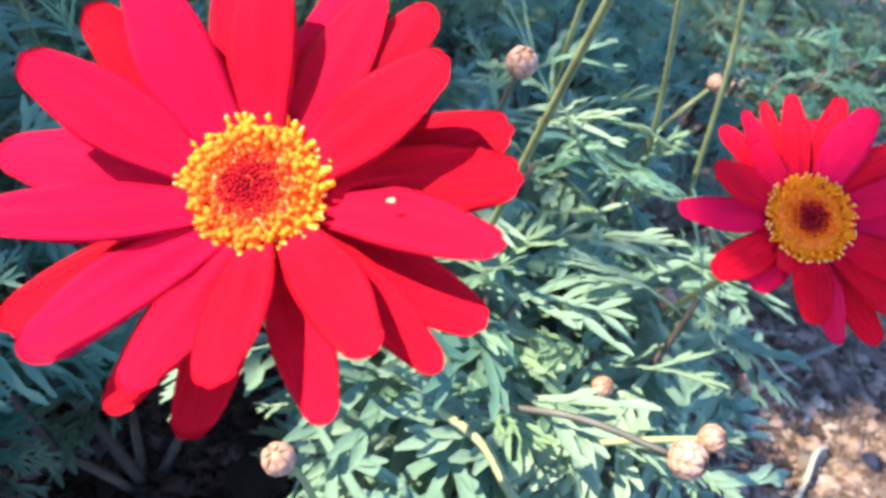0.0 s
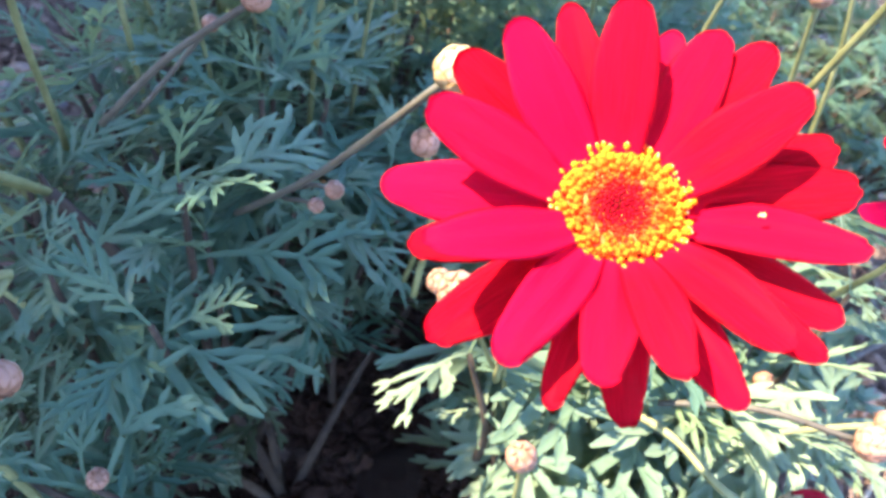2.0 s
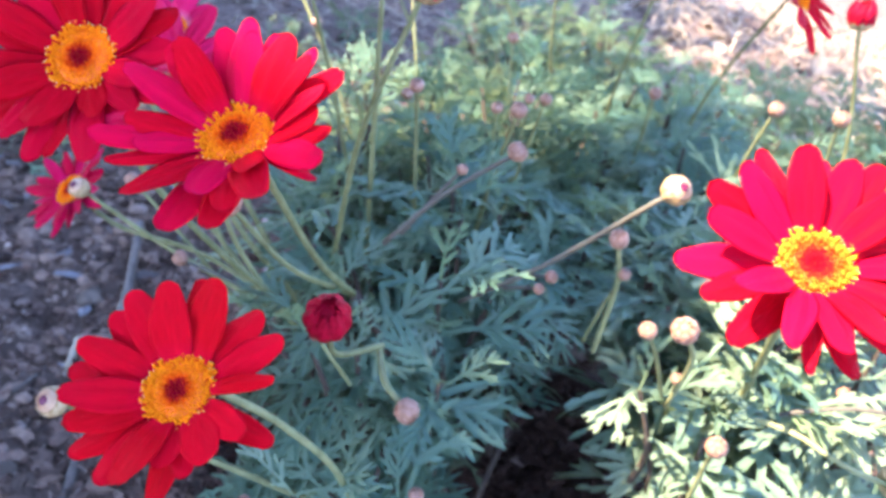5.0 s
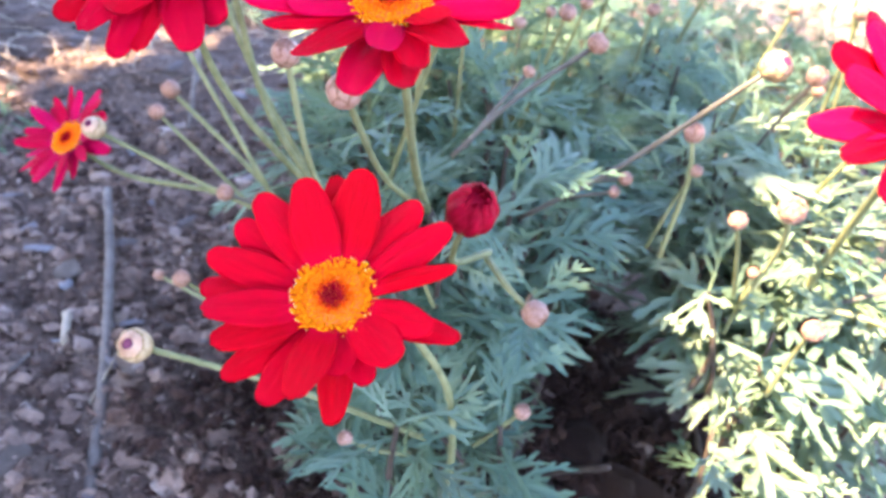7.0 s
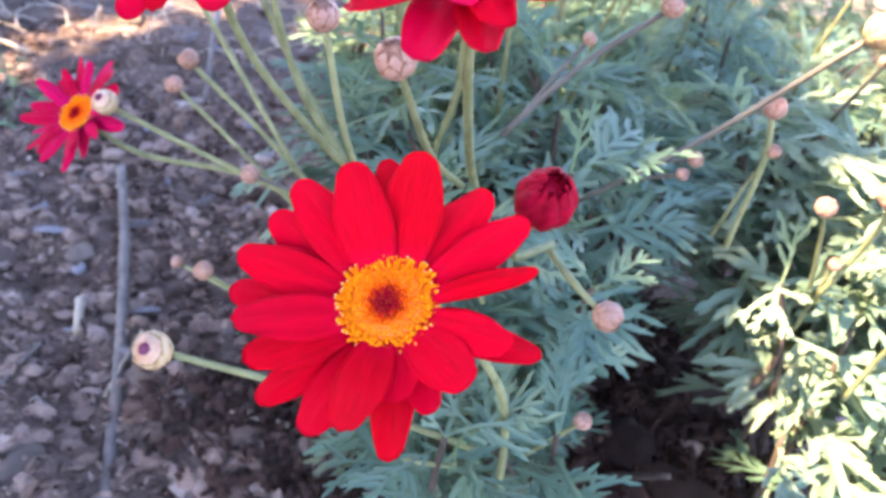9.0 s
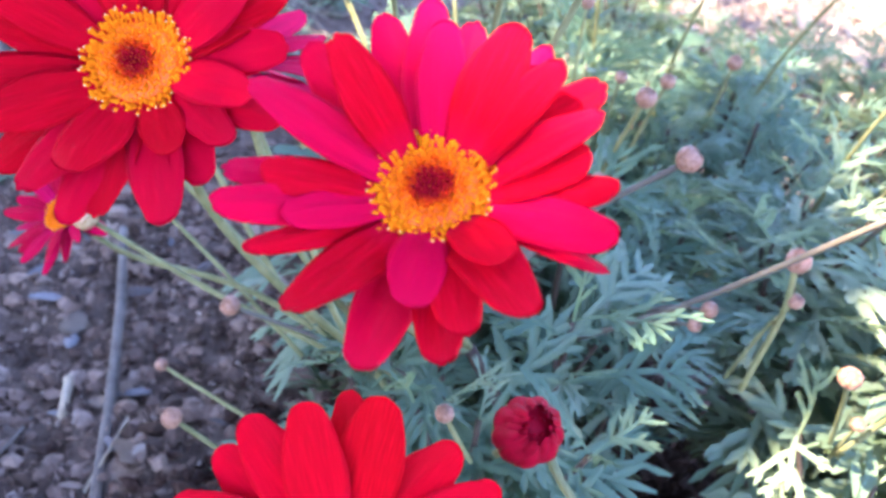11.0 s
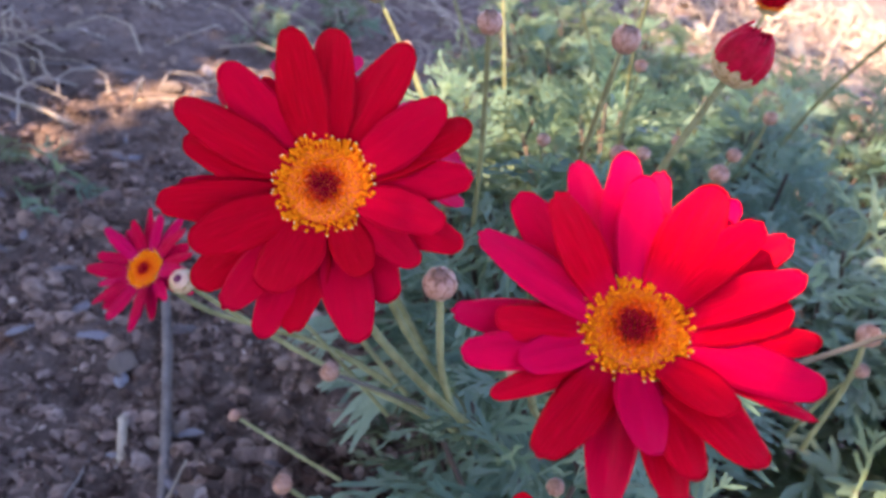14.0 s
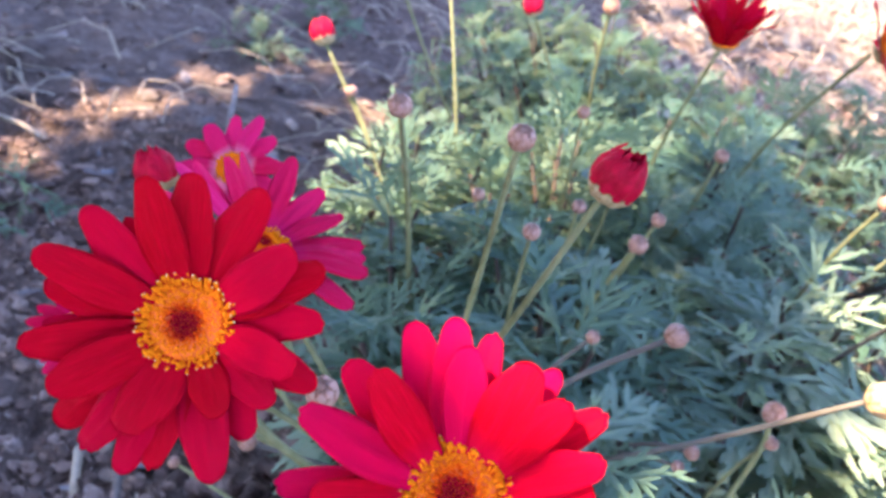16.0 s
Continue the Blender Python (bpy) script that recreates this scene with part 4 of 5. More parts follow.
for i, (owner, place, foot, mid, mm, kind, mat) in enumerate(BUDS):
    r = mm / 1000 * (0.84 if kind == "pale" else 1.0)
    axis = (Vector(place) - Vector(mid)).normalized()
    axis = (axis + (Vector((0.35, -1.6, 1.4)) if kind == "eyed" else Vector((0.1, 0, 0.1)) if kind == "red" else Vector((0, -0.15, 0.25)))).normalized()
    stalk(owner, [foot, mid, Vector(place) - axis * r * 0.9], 0.00080 if mm > 3 else 0.0006, mat, 7)
    bud(owner, place, axis, r, kind, i, BUD_LABELS[kind])

bud(right_plant, (0.1590, 0.0590, 0.1190), Vector((0.86, 0.36, 0.10)).normalized(), 0.0068, "red", 31, "half-open crimson bud leaning over the soil")

# pale bits lying on the big daisy
for place, size in (((0.1045, 0.0289, 0.2077), 0.0009), ((0.0769, 0.0273, 0.1976), 0.0006)):
    v, f = blob(Vector((0, 0, 0)), Vector((1, 0.2, 0.2)), size * 0.4, size, 0.2)
    ob = seat(new("floret_crumb", mesh_of("floret_crumb", v, f, [FLORET_TIP])), Matrix.Translation(place))
    tagged(ob, "tiny pale crumb lying on a crimson petal", "crumb", "crumbs on the petals")

# leafy shoots of each plant
def dome(fol, root, inside, top, step, seed, size=0.034, leaves=13, old=0.0, rise=62):
    rnd = random.Random(seed)
    y = -0.03
    while y < 0.62:
        x = -0.16
        while x < 0.36:
            px, py = x + rnd.uniform(-0.5, 0.5) * step, y + rnd.uniform(-0.5, 0.5) * step
            q = inside(px, py)
            if q > 0:
                h = top(px, py) * (0.55 + 0.45 * min(1, q * 2.2)) * rnd.uniform(0.84, 1.1)
                foot = Vector((px, py, 0)).lerp(Vector(root), 0.45 if q < 0.5 else 0.25)
                foot.z = max(0.01, h - rnd.uniform(0.055, 0.075))
                shoot(fol, foot, (px, py, h), rnd, size * rnd.uniform(0.85, 1.15), leaves, old, rise)
            x += step
        y += step


def oval(cx, cy, rx, ry):
    return lambda x, y: 1 - ((x - cx) / rx) ** 2 - ((y - cy) / ry) ** 2


def hole(x, y):
    """The bare gap between the bushes."""
    q = min(1.0, max(0.0, ((x - 0.029) * 0.012 + (y + 0.015) * 0.070) / (0.012 ** 2 + 0.070 ** 2)))
    return math.hypot(x - 0.029 - q * 0.012, y + 0.015 - q * 0.070) < 0.026


def edge(x, y):
    """Beyond the bush's side over the bare soil."""
    return x < -0.042 - 0.22 * y or (x < -0.030 and y < 0.034)


fol = Foliage(main, lambda x, y: -0.10 < x < 0.06 and -0.02 < y < 0.16)
o1, o2, o3 = oval(-0.022, 0.125, 0.088, 0.125), oval(-0.010, 0.020, 0.033, 0.028), oval(0.03, 0.22, 0.075, 0.12)
dome(fol, (0.03, 0.085, 0), lambda x, y: -1 if hole(x, y) or x > (0.044 if y < 0.12 else 0.062) or edge(x, y) else max(o1(x, y), o3(x, y)), lambda x, y: 0.134 - 0.55 * max(0, x - 0.012), 0.0225, 5, 0.039, 9)
dome(fol, (0.0, 0.05, 0), lambda x, y: -1 if hole(x, y) else o2(x, y), lambda x, y: 0.104, 0.0225, 6, 0.034, 9)
dome(fol, (0.0, 0.08, 0), lambda x, y: -1 if hole(x, y) or x > 0.03 or edge(x, y) else o1(x, y) * 0.4, lambda x, y: 0.095, 0.024, 25, 0.029, 10, 0.45)
fol.finish()
fol = Foliage(right_plant, lambda x, y: 0.05 < x < 0.20 and -0.03 < y < 0.14, True)
o4 = oval(0.122, 0.105, 0.057, 0.100)


def front(x, y):
    """Whether a shoot stands behind the bush's front edge."""
    return 0.6 if not hole(x, y) and x > 0.066 and o4(x, y) > 0 and y > max(0.056, 0.020 + 0.9 * (x - 0.1)) else -1


dome(fol, (0.125, 0.115, 0), front, lambda x, y: min(0.134, 0.094 + 0.62 * (y - 0.056)) - 0.15 * max(0, x - 0.12), 0.0225, 7, 0.047, 9, 0.0, 34)
dome(fol, (0.11, 0.09, 0), lambda x, y: 0.6 if 0.080 < x < 0.155 and max(0.046, 0.9 * (x - 0.1)) < y < 0.078 else -1, lambda x, y: 0.072, 0.0205, 47, 0.042, 9, 0.0, 34)
dome(fol, (0.125, 0.115, 0), lambda x, y: front(x - 0.01, y - 0.025), lambda x, y: 0.090, 0.026, 27, 0.033, 8, 0.25)
fol.finish()
fol = Foliage(back_plant, lambda x, y: y < 0.40)
o5, o6, o8 = oval(0.065, 0.35, 0.105, 0.15), oval(0.02, 0.44, 0.10, 0.14), oval(0.225, 0.43, 0.125, 0.14)
dome(fol, (0.10, 0.36, 0), lambda x, y: max(o5(x, y), o6(x, y)), lambda x, y: 0.125, 0.025, 8, 0.032, 11)
dome(fol, (0.14, 0.36, 0), lambda x, y: -1 if o5(x, y) > 0 else o8(x, y), lambda x, y: 0.110, 0.029, 14, 0.032, 10)
fol.finish()
fol = Foliage(side_plant, lambda x, y: True)
o7 = oval(-0.050, 0.215, 0.040, 0.045)
dome(fol, (-0.062, 0.205, 0), o7, lambda x, y: 0.135, 0.020, 9, 0.030, 12)
fol.finish()
for place, num, seed in (((-0.216, 0.596), 7, 31), ((-0.182, 0.685), 6, 32), ((-0.300, 0.300), 4, 33)):
    weed = plant_root("weed", (*place, ground_height(*place)), "small green weed growing in bare soil")
    fol = Foliage(weed, lambda x, y: True)
    rnd = random.Random(seed)
    for k in range(num):
        foot = Vector((*place, ground_height(*place))) + Vector((rnd.uniform(-1, 1), rnd.uniform(-1, 1), 0)) * 0.012
        shoot(fol, foot, foot + Vector((rnd.uniform(-0.03, 0.03), rnd.uniform(-0.03, 0.03), rnd.uniform(0.012, 0.03))), rnd, 0.026, 5, 0.5)
    fol.finish()
for owner, foot in ((main, (0.03, 0.085)), (right_plant, (0.125, 0.115)), (back_plant, (0.10, 0.36)), (side_plant, (-0.055, 0.21))):
    rnd = random.Random(3)
    for k in range(5):
        a = 2 * math.pi * k / 5 + rnd.uniform(-0.3, 0.3)
        reach = 0.05 if owner is not side_plant else 0.022
        if math.hypot(foot[0] + reach * math.cos(a) - 0.072, foot[1] + reach * math.sin(a) - 0.085) < 0.042:
            continue
        tube("branch", [(foot[0], foot[1], -0.006), (foot[0] + 0.4 * reach * math.cos(a), foot[1] + 0.4 * reach * math.sin(a), 0.025), (foot[0] + reach * math.cos(a), foot[1] + reach * math.sin(a), 0.062)], 0.0019, 0.0011, WOODY, owner, 4)


# ---- things on the soil ----
def stick(name, pts, r0, r1, mat, label, category, group=""):
    pts = [(x, y, ground_height(x, y) + dz) for x, y, dz in pts]
    ob = tube(name, pts, r0, r1, mat, None, 6, "", 8, 0.0002)
    return tagged(ob, label, category, group)


stick("rod", [(-0.1985, 0.240, 0.010), (-0.178, 0.190, 0.006), (-0.150, 0.112, 0.002), (-0.128, 0.040, 0.000), (-0.110, -0.020, 0.000)], 0.0024, 0.0026, STICK, "thin straight grey stick lying on soil", "stick")
stick("twig", [(-0.1795, 0.142, 0.004), (-0.1700, 0.118, 0.003)], 0.0022, 0.0020, STRAW, "short pale broken twig on soil", "twig", "twigs on the soil")
stick("twig", [(-0.098, 0.088, 0.003), (-0.075, 0.087, 0.003)], 0.0016, 0.0013, STRAW, "short pale broken twig on soil", "twig", "twigs on the soil")
stick("twig", [(-0.2100, 0.465, 0.02), (-0.195, 0.40, 0.03), (-0.185, 0.345, 0.004)], 0.0022, 0.0016, STICK, "bent grey twig leaning over soil", "twig", "twigs on the soil")
stick("twig", [(-0.40, 0.40, 0.004), (-0.345, 0.392, 0.004), (-0.312, 0.376, 0.003)], 0.0020, 0.0016, STRAW, "long pale twig on soil", "twig", "twigs on the soil")
stick("twig", [(0.300, 0.330, 0.02), (0.262, 0.285, 0.016), (0.232, 0.228, 0.006), (0.222, 0.196, 0.003)], 0.0021, 0.0018, STICK, "crooked grey twig on soil beside the bush", "twig", "twigs on the soil")
stick("twig", [(0.250, 0.205, 0.006), (0.226, 0.170, 0.004)], 0.0026, 0.0021, STRAW, "short pale broken twig on soil", "twig", "twigs on the soil")
stick("twig", [(0.303, 0.273, 0.006), (0.292, 0.257, 0.009), (0.280, 0.222, 0.006), (0.262, 0.192, 0.003)], 0.0011, 0.0015, STRAW, "crooked pale dry twig on soil", "twig", "twigs on the soil")
stick("twig", [(0.304, 0.234, 0.004), (0.294, 0.219, 0.005), (0.284, 0.203, 0.003)], 0.0013, 0.0016, STRAW, "short pale broken twig on soil", "twig", "twigs on the soil")
rnd = random.Random(23)


def free(x, y):
    return not (-0.10 < x < 0.20 and -0.01 < y < 0.28)


made = 0
while made < 46:
    x, y = rnd.uniform(-0.42, 0.42), rnd.uniform(0.0, 0.85)
    if not free(x, y) and rnd.random() < 0.8:
        continue
    made += 1
    a, ln = rnd.uniform(0, 6.28), rnd.uniform(0.012, 0.055)
    b = a + rnd.uniform(-0.5, 0.5)
    stick("twig", [(x, y, 0.003), (x + ln * math.cos(a), y + ln * math.sin(a), rnd.uniform(0.002, 0.008)), (x + ln * (math.cos(a) + math.cos(b)), y + ln * (math.sin(a) + math.sin(b)), 0.002)],
          rnd.uniform(0.0005, 0.0014), rnd.uniform(0.0004, 0.0009), rnd.choice((STICK, STRAW, WOODY)), "thin dry twig on soil", "twig", "twigs on the soil")


def stone_mesh(seed, mat, name):
    bm = bmesh.new()
    bmesh.ops.create_icosphere(bm, subdivisions=3, radius=1.0)
    off = Vector((seed * 3.7, seed * 1.3, seed * 2.1))
    for v in bm.verts:
        v.co *= 1 + 0.35 * noise.noise(v.co * 1.1 + off) + 0.28 * noise.noise(v.co * 2.6 + off) + 0.07 * noise.noise(v.co * 7 + off)
        v.co.z *= 0.6
    me = bpy.data.meshes.new(name)
    bm.to_mesh(me)
    bm.free()
    me.materials.append(mat)
    me.polygons.foreach_set("use_smooth", [False] * len(me.polygons))
    return me


STONES = [stone_mesh(i + 1, STONE, "stone") for i in range(5)]
for i in range(14):
    x, y = rnd.uniform(-0.42, 0.40), rnd.uniform(0.02, 0.85)
    if not free(x, y):
        continue
    s = rnd.uniform(0.003, 0.008) * (1.7 if rnd.random() < 0.2 else 1)
    ob = seat(new("stone", STONES[i % 5]), pose(x, y, ground_height(x, y) + s * 0.25, rnd.uniform(-20, 20), rnd.uniform(-20, 20), rnd.uniform(0, 360)) @ Matrix.Diagonal((s * rnd.uniform(0.8, 1.5), s, s * rnd.uniform(0.6, 1), 1)))
    tagged(ob, "small pale grey stone on soil", "stone", "stones on the soil")
for x, y, s in ((-0.160, 0.050, 0.009), (-0.195, 0.178, 0.009), (0.150, 0.100, 0.022), (0.128, 0.085, 0.012)):
    ob = seat(new("stone", STONES[int(s * 1000) % 5]), pose(x, y, ground_height(x, y) + s * 0.02, 8, -6, 40 * x * 100) @ Matrix.Diagonal((s * 1.2, s * 0.8, s * 0.6, 1)))
    tagged(ob, "flat grey lump of stone on soil", "stone", "stones on the soil")


# brown lumps of earth, coloured darker to carry the shade of the gap
EARTH = [stone_mesh(i + 9, SHADED_EARTH, "earth_lump") for i in range(2)]
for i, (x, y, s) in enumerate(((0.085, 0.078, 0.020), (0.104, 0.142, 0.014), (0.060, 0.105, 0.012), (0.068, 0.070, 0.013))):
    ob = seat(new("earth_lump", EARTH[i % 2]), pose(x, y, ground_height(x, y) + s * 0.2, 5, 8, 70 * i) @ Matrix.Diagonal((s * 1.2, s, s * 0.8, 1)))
    tagged(ob, "brown lump of earth darkened for the shade between bushes", "earth lump", "lumps of earth")


def dead_leaf_mesh(seed, mat):
    r2 = random.Random(seed)
    verts, faces = [], []
    n = 7
    for i in range(n + 1):
        q = i / n
        w = 0.36 * math.sin(math.pi * min(1, 0.04 + q * 0.96)) ** 0.8 * r2.uniform(0.8, 1.1)
        for u in (-1, -0.5, 0, 0.5, 1):
            verts.append((q, u * w, 0.16 * math.sin(q * 3.1 + seed) + 0.35 * w * u * u + r2.uniform(-0.03, 0.03)))
    for i in range(n):
        for u in range(4):
            a = i * 5 + u
            faces.append((a, a + 1, a + 6, a + 5))
    k = len(verts)
    verts += [(x, y, z - 0.02) for x, y, z in verts]
    faces += [tuple(reversed([i + k for i in f])) for f in faces]
    return mesh_of("dead_leaf", verts, faces, [mat])


DEAD = [dead_leaf_mesh(i, LITTER) for i in range(6)]
PALE = [dead_leaf_mesh(i + 6, STRAW) for i in range(6)]
for i in range(170):
    x, y = rnd.uniform(-0.42, 0.42), rnd.uniform(0.0, 0.85)
    if not free(x, y) and rnd.random() < 0.6:
        continue
    s = rnd.uniform(0.006, 0.014)
    ob = seat(new("dead_leaf", DEAD[i % 6]), pose(x, y, ground_height(x, y) + 0.002, rnd.uniform(-25, 25), rnd.uniform(-25, 25), rnd.uniform(0, 360)) @ Matrix.Scale(s, 4))
    tagged(ob, "curled dry brown leaf on soil", "dead leaf", "dead leaves on the soil")


for i in range(190):
    x, y = rnd.uniform(0.12, 0.75), rnd.uniform(0.45, 1.25)
    s = rnd.uniform(0.014, 0.042)
    ob = seat(new("dead_leaf", PALE[i % 6]), pose(x, y, ground_height(x, y) + 0.003, rnd.uniform(-25, 25), rnd.uniform(-25, 25), rnd.uniform(0, 360)) @ Matrix.Scale(s, 4))
    tagged(ob, "bleached dry leaf on sunny soil", "dead leaf", "dead leaves on the soil")


def build_clods():
    bm = bmesh.new()
    bmesh.ops.create_icosphere(bm, subdivisions=1, radius=1.0)
    bv = np.array([v.co[:] for v in bm.verts])
    bf = np.array([[v.index for v in f.verts] for f in bm.faces])
    bm.free()
    gen = np.random.RandomState(4)
    vs, fs, k = [], [], 0
    for i in range(30000):
        x, y = (gen.uniform(-0.5, 0.6), -0.06 + 1.4 * gen.rand() ** 1.3) if i < 14000 else (gen.uniform(-0.34, 0.02), gen.uniform(-0.06, 0.36)) if i < 23000 else (gen.uniform(0.14, 0.40), gen.uniform(0.06, 0.36))
        s = 0.0006 + 0.0046 * gen.rand() ** 4
        v = bv * (1 + gen.uniform(-0.38, 0.38, (len(bv), 1))) * [gen.uniform(0.7, 1.5), gen.uniform(0.7, 1.3), gen.uniform(0.4, 0.9)] * s
        a = gen.uniform(0, 6.28)
        c, d = math.cos(a), math.sin(a)
        v = v @ np.array([[c, d, 0], [-d, c, 0], [0, 0, 1]]) + [x, y, ground_height(x, y) + 0.2 * s]
        vs.append(v)
        fs.append(bf + k)
        k += len(v)
    ob = new("soil_crumbs", mesh_of("soil_crumbs", np.concatenate(vs), np.concatenate(fs), [MULCH], False))
    seat(ob, Matrix())
    tagged(ob, "grey-brown crumbs and clods of dry soil", "soil", kind="stuff")


build_clods()


def build_shade_litter():
    """Dark brown litter added between the feet of the bushes to deepen their shade."""
    gen = random.Random(61)
    vs, fs, k = [], [], 0
    shapes = []
    for i in range(10):
        n, ring = 7, []
        for j in range(n):
            a = 2 * math.pi * j / n
            q = gen.uniform(0.55, 1.0)
            ring.append((q * math.cos(a), 0.62 * q * math.sin(a), gen.uniform(-0.22, 0.22)))
        v = ring + [(0.45 * x, 0.45 * y, 0.28 + 0.5 * z) for x, y, z in ring] + [(0, 0, 0.3)] + [(0, 0, -0.1)]
        f = [(j, (j + 1) % n, n + (j + 1) % n, n + j) for j in range(n)] + [(n + j, n + (j + 1) % n, 2 * n) for j in range(n)] + [((j + 1) % n, j, 2 * n + 1) for j in range(n)]
        shapes.append((np.array(v), f))
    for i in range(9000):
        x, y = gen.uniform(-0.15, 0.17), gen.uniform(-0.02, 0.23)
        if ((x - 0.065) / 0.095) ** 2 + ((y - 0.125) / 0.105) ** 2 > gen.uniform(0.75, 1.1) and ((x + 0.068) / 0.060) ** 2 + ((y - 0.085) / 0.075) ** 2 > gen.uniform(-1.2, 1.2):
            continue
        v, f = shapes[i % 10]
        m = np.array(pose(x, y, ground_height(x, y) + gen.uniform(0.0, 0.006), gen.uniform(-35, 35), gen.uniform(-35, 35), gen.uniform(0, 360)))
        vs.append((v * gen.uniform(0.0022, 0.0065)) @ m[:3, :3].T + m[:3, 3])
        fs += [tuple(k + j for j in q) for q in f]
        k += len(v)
    ob = new("leaf_litter", mesh_of("leaf_litter", np.concatenate(vs), fs, [SHADED_EARTH], False))
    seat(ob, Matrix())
    tagged(ob, "dark brown litter added to deepen the shade under the bushes", "leaf litter", kind="stuff")


build_shade_litter()


def chip_data(gen, length, width):
    """One curved flake of bark, with a thick broken edge."""
    v = []
    for i in range(4):
        q = i / 3 - 0.5
        w = width * (0.5, 1.0, 0.9, 0.4)[i] * gen.uniform(0.7, 1.2)
        z = -0.25 * length * q * q
        v += [(q * length, -w, z), (q * length, gen.uniform(-0.3, 0.3) * w, z + 0.35 * width), (q * length, w, z)]
        v += [(q * length, 0, z - 0.2 * width)]
    f = []
    for i in range(3):
        a = 4 * i
        f += [(a, a + 4, a + 5, a + 1), (a + 1, a + 5, a + 6, a + 2), (a + 2, a + 6, a + 7, a + 3), (a + 3, a + 7, a + 4, a)]
    f += [(0, 1, 2, 3), (15, 14, 13, 12)]
    return v, f


def build_mulch():
    gen = random.Random(55)
    shapes = []
    for i in range(24):
        v, f = chip_data(gen, 1.0, gen.uniform(0.07, 0.28))
        shapes.append((np.array(v), f))
    vs, fs, k = [], [], 0
    patches = [(-0.36, 0.0, -0.06, 0.45, 15000), (0.14, 0.42, 0.02, 0.40, 10000), (-0.6, 0.7, 0.3, 1.4, 6000)]
    for x0, x1, y0, y1, num in patches:
        for i in range(num):
            x, y = gen.uniform(x0, x1), gen.uniform(y0, y1)
            ln = gen.uniform(0.0014, 0.0046) if gen.random() < 0.94 else gen.uniform(0.005, 0.010)
            v, f = shapes[i % 24]
            m = np.array(pose(x, y, ground_height(x, y) + gen.uniform(0.0002, 0.0035), gen.uniform(-60, 60), gen.uniform(-50, 50), gen.uniform(0, 360)))
            vs.append((v * ln) @ m[:3, :3].T + m[:3, 3])
            fs += [tuple(k + j for j in q) for q in f]
            k += len(v)
    vs = np.concatenate(vs)
    ob = new("mulch", mesh_of("mulch", vs, fs, [MULCH], False))
    seat(ob, Matrix())
    tagged(ob, "small brown and grey bits of bark on soil", "mulch", kind="stuff")
    kinds = []
    for i in range(8):
        v, f = chip_data(gen, 1.0, gen.uniform(0.14, 0.30))
        kinds.append(mesh_of("wood_chip", v, f, [CHIP], False))
    for i in range(130):
        x, y = (gen.uniform(-0.40, -0.06), gen.uniform(0.0, 0.55)) if i < 90 else (gen.uniform(0.17, 0.45), gen.uniform(0.05, 0.6))
        s = gen.uniform(0.007, 0.016)
        ob = seat(new("wood_chip", kinds[i % 8]), pose(x, y, ground_height(x, y) + 0.003, gen.uniform(-20, 20), gen.uniform(-18, 18), gen.uniform(0, 360)) @ Matrix.Scale(s, 4))
        tagged(ob, "weathered grey-brown chip of wood on soil", "wood chip", "wood chips on the soil")


build_mulch()


def build_dry_grass():
    """Bleached blades and stems on the sunny soil behind the bushes."""
    gen = random.Random(91)
    vs, fs = [], []
    for i in range(1700):
        x, y = gen.uniform(-0.05, 0.85), gen.uniform(0.46, 1.35)
        a, ln, w = gen.uniform(0, 6.28), gen.uniform(0.02, 0.10), gen.uniform(0.0008, 0.0024)
        tip = gen.uniform(0.002, 0.045)
        k = len(vs)
        z = ground_height(x, y)
        for s in range(4):
            q = s / 3
            c, d = math.cos(a + 0.5 * q), math.sin(a + 0.5 * q)
            px, py, pz = x + ln * q * c, y + ln * q * d, z + 0.001 + tip * math.sin(q * 2.4)
            ww = w * (1 - 0.8 * q)
            vs += [(px - d * ww, py + c * ww, pz), (px, py, pz + ww), (px + d * ww, py - c * ww, pz)]
        for s in range(3):
            for u in range(2):
                b = k + s * 3 + u
                fs.append((b, b + 1, b + 4, b + 3))
    for i in range(170):
        x, y = gen.uniform(-0.55, -0.08), gen.uniform(0.42, 1.0)
        a, ln, w = gen.uniform(0, 6.28), gen.uniform(0.02, 0.09), gen.uniform(0.0005, 0.0012)
        tip = gen.uniform(0.002, 0.022)
        k = len(vs)
        z = ground_height(x, y)
        for s in range(4):
            q = s / 3
            c, d = math.cos(a + 0.9 * q), math.sin(a + 0.9 * q)
            px, py, pz = x + ln * q * c, y + ln * q * d, z + 0.002 + tip * math.sin(q * 3.0)
            vs += [(px - d * w, py + c * w, pz), (px, py, pz + w), (px + d * w, py - c * w, pz)]
        for s in range(3):
            for u in range(2):
                b = k + s * 3 + u
                fs.append((b, b + 1, b + 4, b + 3))
    ob = new("dry_grass", mesh_of("dry_grass", vs, fs, [STRAW]))
    seat(ob, Matrix())
    tagged(ob, "bleached dry grass blades lying on soil", "grass", kind="stuff")


build_dry_grass()


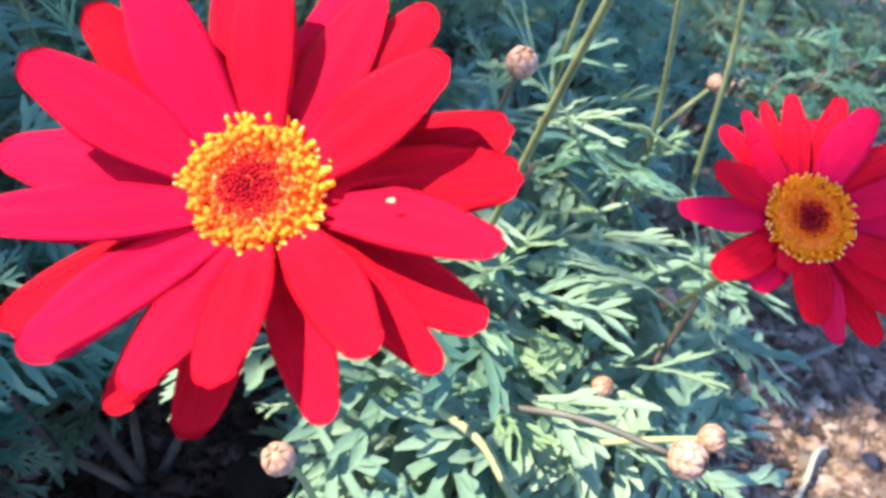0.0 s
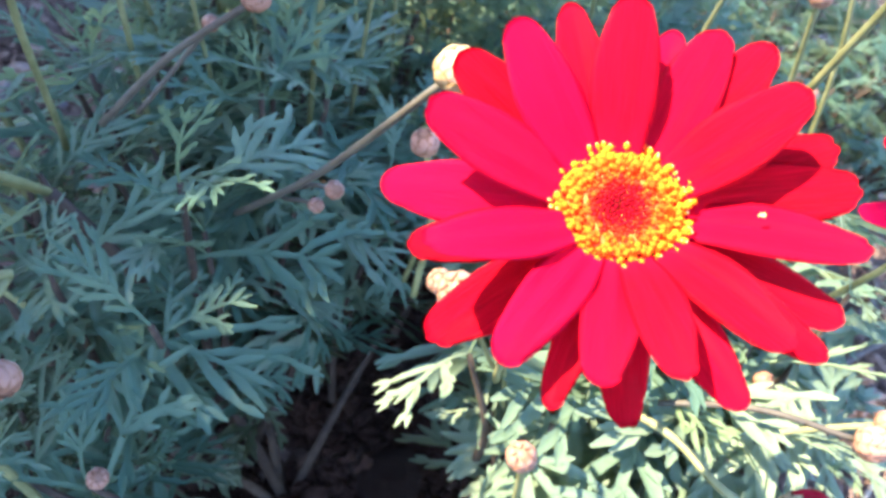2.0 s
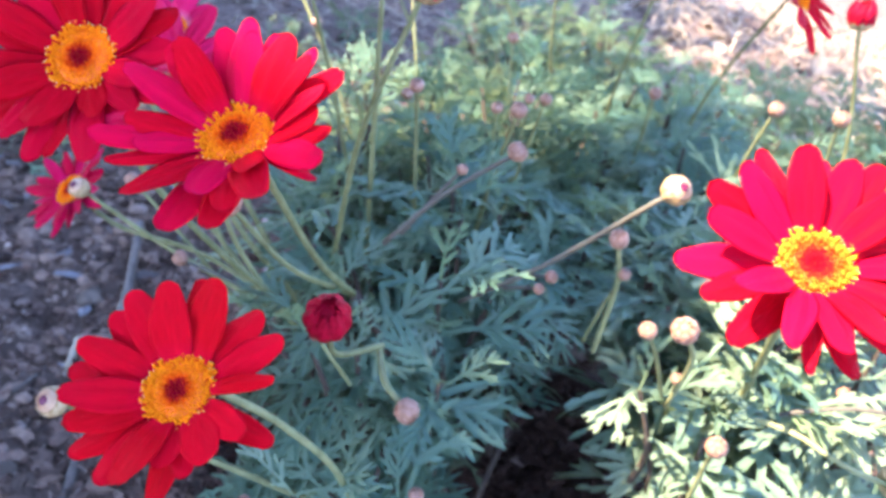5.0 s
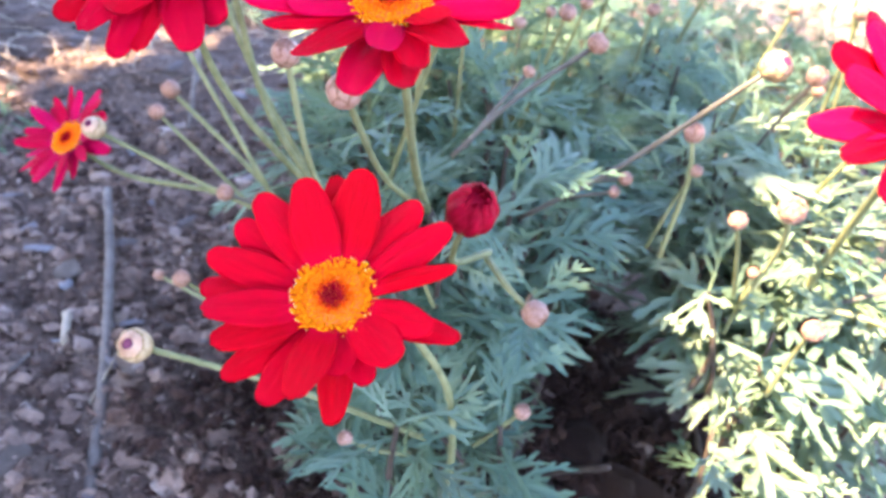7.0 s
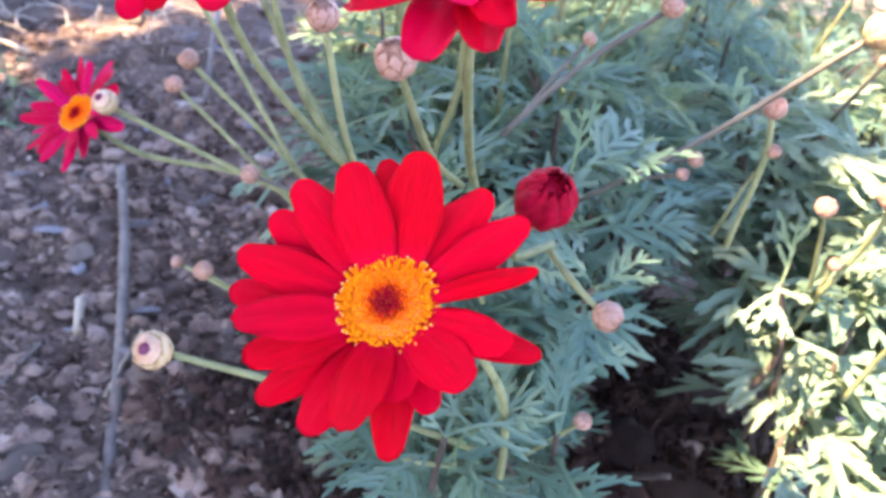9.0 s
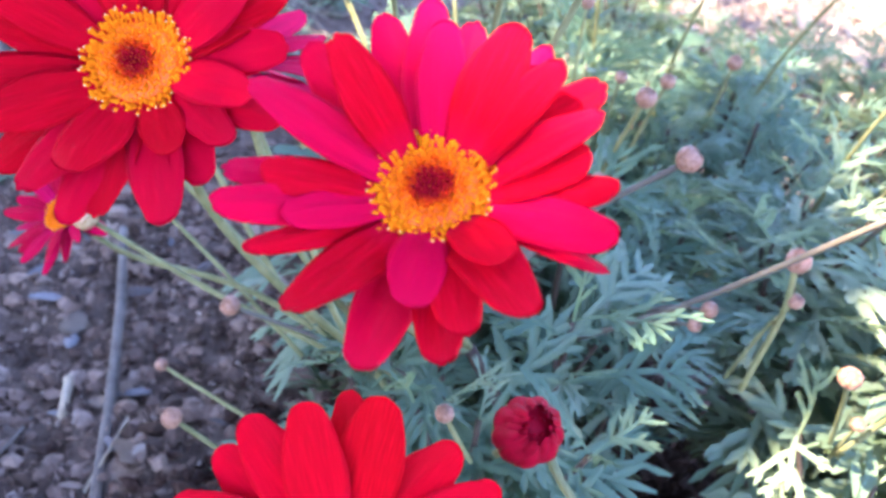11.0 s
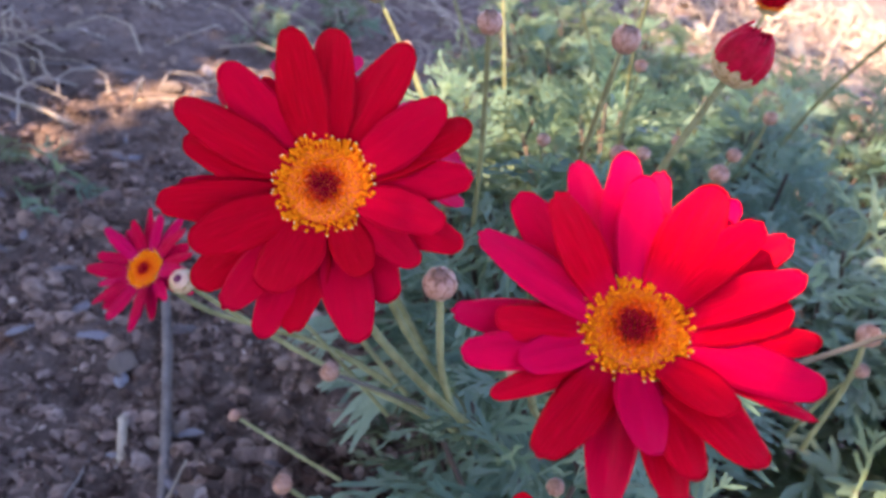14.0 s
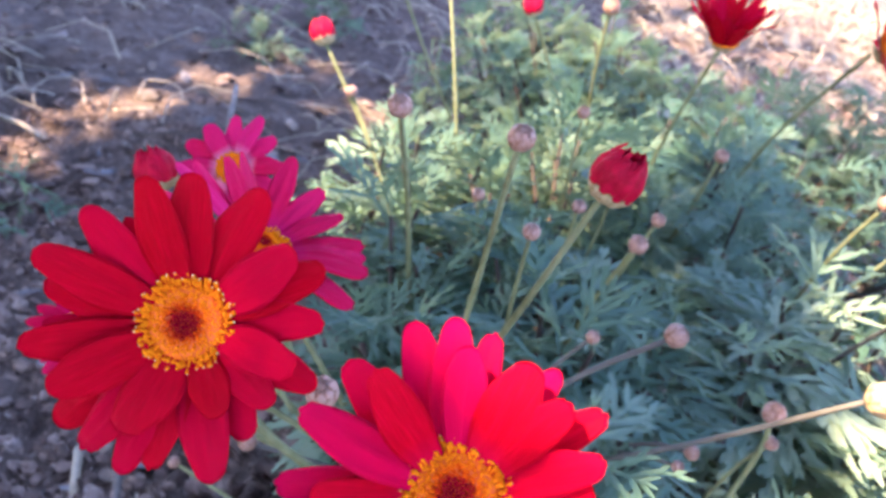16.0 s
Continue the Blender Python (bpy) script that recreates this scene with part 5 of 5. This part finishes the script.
# ---- an unseen shrub, added to throw the broken shade ----
def build_shade_shrub():
    root = new("shrub")
    foot = SUN_TO * 1.3 + Vector((-0.3, 0.2, 0))
    seat(root, Matrix.Translation((foot.x, foot.y, 0)))
    tagged(root, "unseen leafy shrub added beside the bed to break the sunlight", "shrub")
    tube("trunk", [(foot.x, foot.y, -0.02), (foot.x + 0.03, foot.y, 0.5), (foot.x - 0.02, foot.y + 0.03, 1.0), (foot.x, foot.y, 1.2)], 0.035, 0.015, BARK, root, 4)
    side = SUN_TO.cross(Vector((0, 0, 1))).normalized()
    up = side.cross(SUN_TO).normalized()
    for a, b in ((-0.6, -0.3), (-0.5, 0.3), (-0.15, 0.6), (-0.15, -0.45), (0.7, 0.6), (0.75, -0.45)):
        tip = SUN_TO * 1.3 + side * a + up * b
        tip.z = max(tip.z, 0.75)
        tube("limb", [(foot.x, foot.y, 0.75), Vector((foot.x, foot.y, 0.95)).lerp(tip, 0.4) + Vector((0, 0, 0.06)), tip], 0.012, 0.004, BARK, root, 5)
    # lit spots: the right bush and its large daisy, the bushes behind, the soil
    gaps = [(0.090, 0.054, 0.090, 0.027), (0.074, 0.062, 0.100, 0.016), (0.139, 0.066, 0.100, 0.038), (0.0878, 0.030, 0.200, 0.050), (0.160, 0.090, 0.100, 0.040), (0.160, 0.060, 0.050, 0.040),
            (0.070, 0.470, 0.100, 0.130), (-0.040, 0.263, 0.100, 0.060), (0.225, 0.395, 0.100, 0.050), (0.058, 0.311, 0.100, 0.026), (0.199, 0.229, 0.100, 0.018),
            (-0.319, 0.375, 0, 0.019), (-0.308, 0.407, 0, 0.021), (-0.293, 0.439, 0, 0.022), (-0.274, 0.475, 0, 0.020), (-0.246, 0.514, 0, 0.018),
            (-0.107, 0.530, 0, 0.030), (-0.200, 0.584, 0, 0.022), (0.230, 0.100, 0, 0.035), (0.268, 0.205, 0, 0.045), (0.310, 0.270, 0, 0.030), (0.400, 0.997, 0.100, 0.250)]
    gaps = [(Vector((x, y, z)).dot(side), Vector((x, y, z)).dot(up), r) for x, y, z, r in gaps]
    r2 = random.Random(77)
    verts, faces = [], []
    for _ in range(105000):
        a, b = r2.uniform(-0.95, 1.45), r2.uniform(-1.15, 0.95)
        if ((a - 0.25) / 1.0) ** 2 + ((b + 0.1) / 0.9) ** 2 > 1 + 0.35 * noise.noise(Vector((a * 2.3, b * 2.3, 7.7))) + r2.uniform(-0.1, 0.1):
            continue
        # the added crown stays open wherever a lit spot needs sun
        away, which = min((math.hypot(a - ga, b - gb) - gr, i) for i, (ga, gb, gr) in enumerate(gaps))
        broken = noise.noise(Vector((a * 16, b * 16, 3.1))) > (-0.06 if a > 0.6 else 0.03) and a > 0.33 and which > 5
        if (away < 0.004 and not broken) or (away > 0.08 and r2.random() < 0.15):
            continue
        size = r2.uniform(0.018, 0.026) if away < 0.018 else r2.uniform(0.028, 0.040) if away < 0.032 else r2.uniform(0.035, 0.055)
        p = SUN_TO * (1.3 + r2.uniform(-0.15, 0.15) * (1 if away < 0.1 else 2.2)) + side * a + up * b
        if p.z < 0.6:
            continue
        m = Matrix.Translation(p - root.matrix_basis.translation) @ Euler((r2.uniform(-0.9, 0.9), r2.uniform(-0.9, 0.9), r2.uniform(0, 6.28))).to_matrix().to_4x4() @ Matrix.Scale(size, 4) @ Matrix.Translation((-0.5, 0, 0))
        k = len(verts)
        for q in ((0, 0, 0), (0.35, 0.27, 0.04), (0.4, 0, -0.04), (0.35, -0.27, 0.04), (0.75, 0.2, 0), (0.8, 0, -0.06), (0.75, -0.2, 0), (1.1, 0, -0.1)):
            verts.append(tuple(m @ Vector(q)))
        faces += [tuple(k + j for j in f) for f in ((0, 2, 1), (0, 3, 2), (1, 2, 5, 4), (2, 3, 6, 5), (4, 5, 7), (5, 6, 7))]
    part("crown", mesh_of("crown", verts, faces, [SHRUB_LEAF]), root, PLACED[root])


build_shade_shrub()
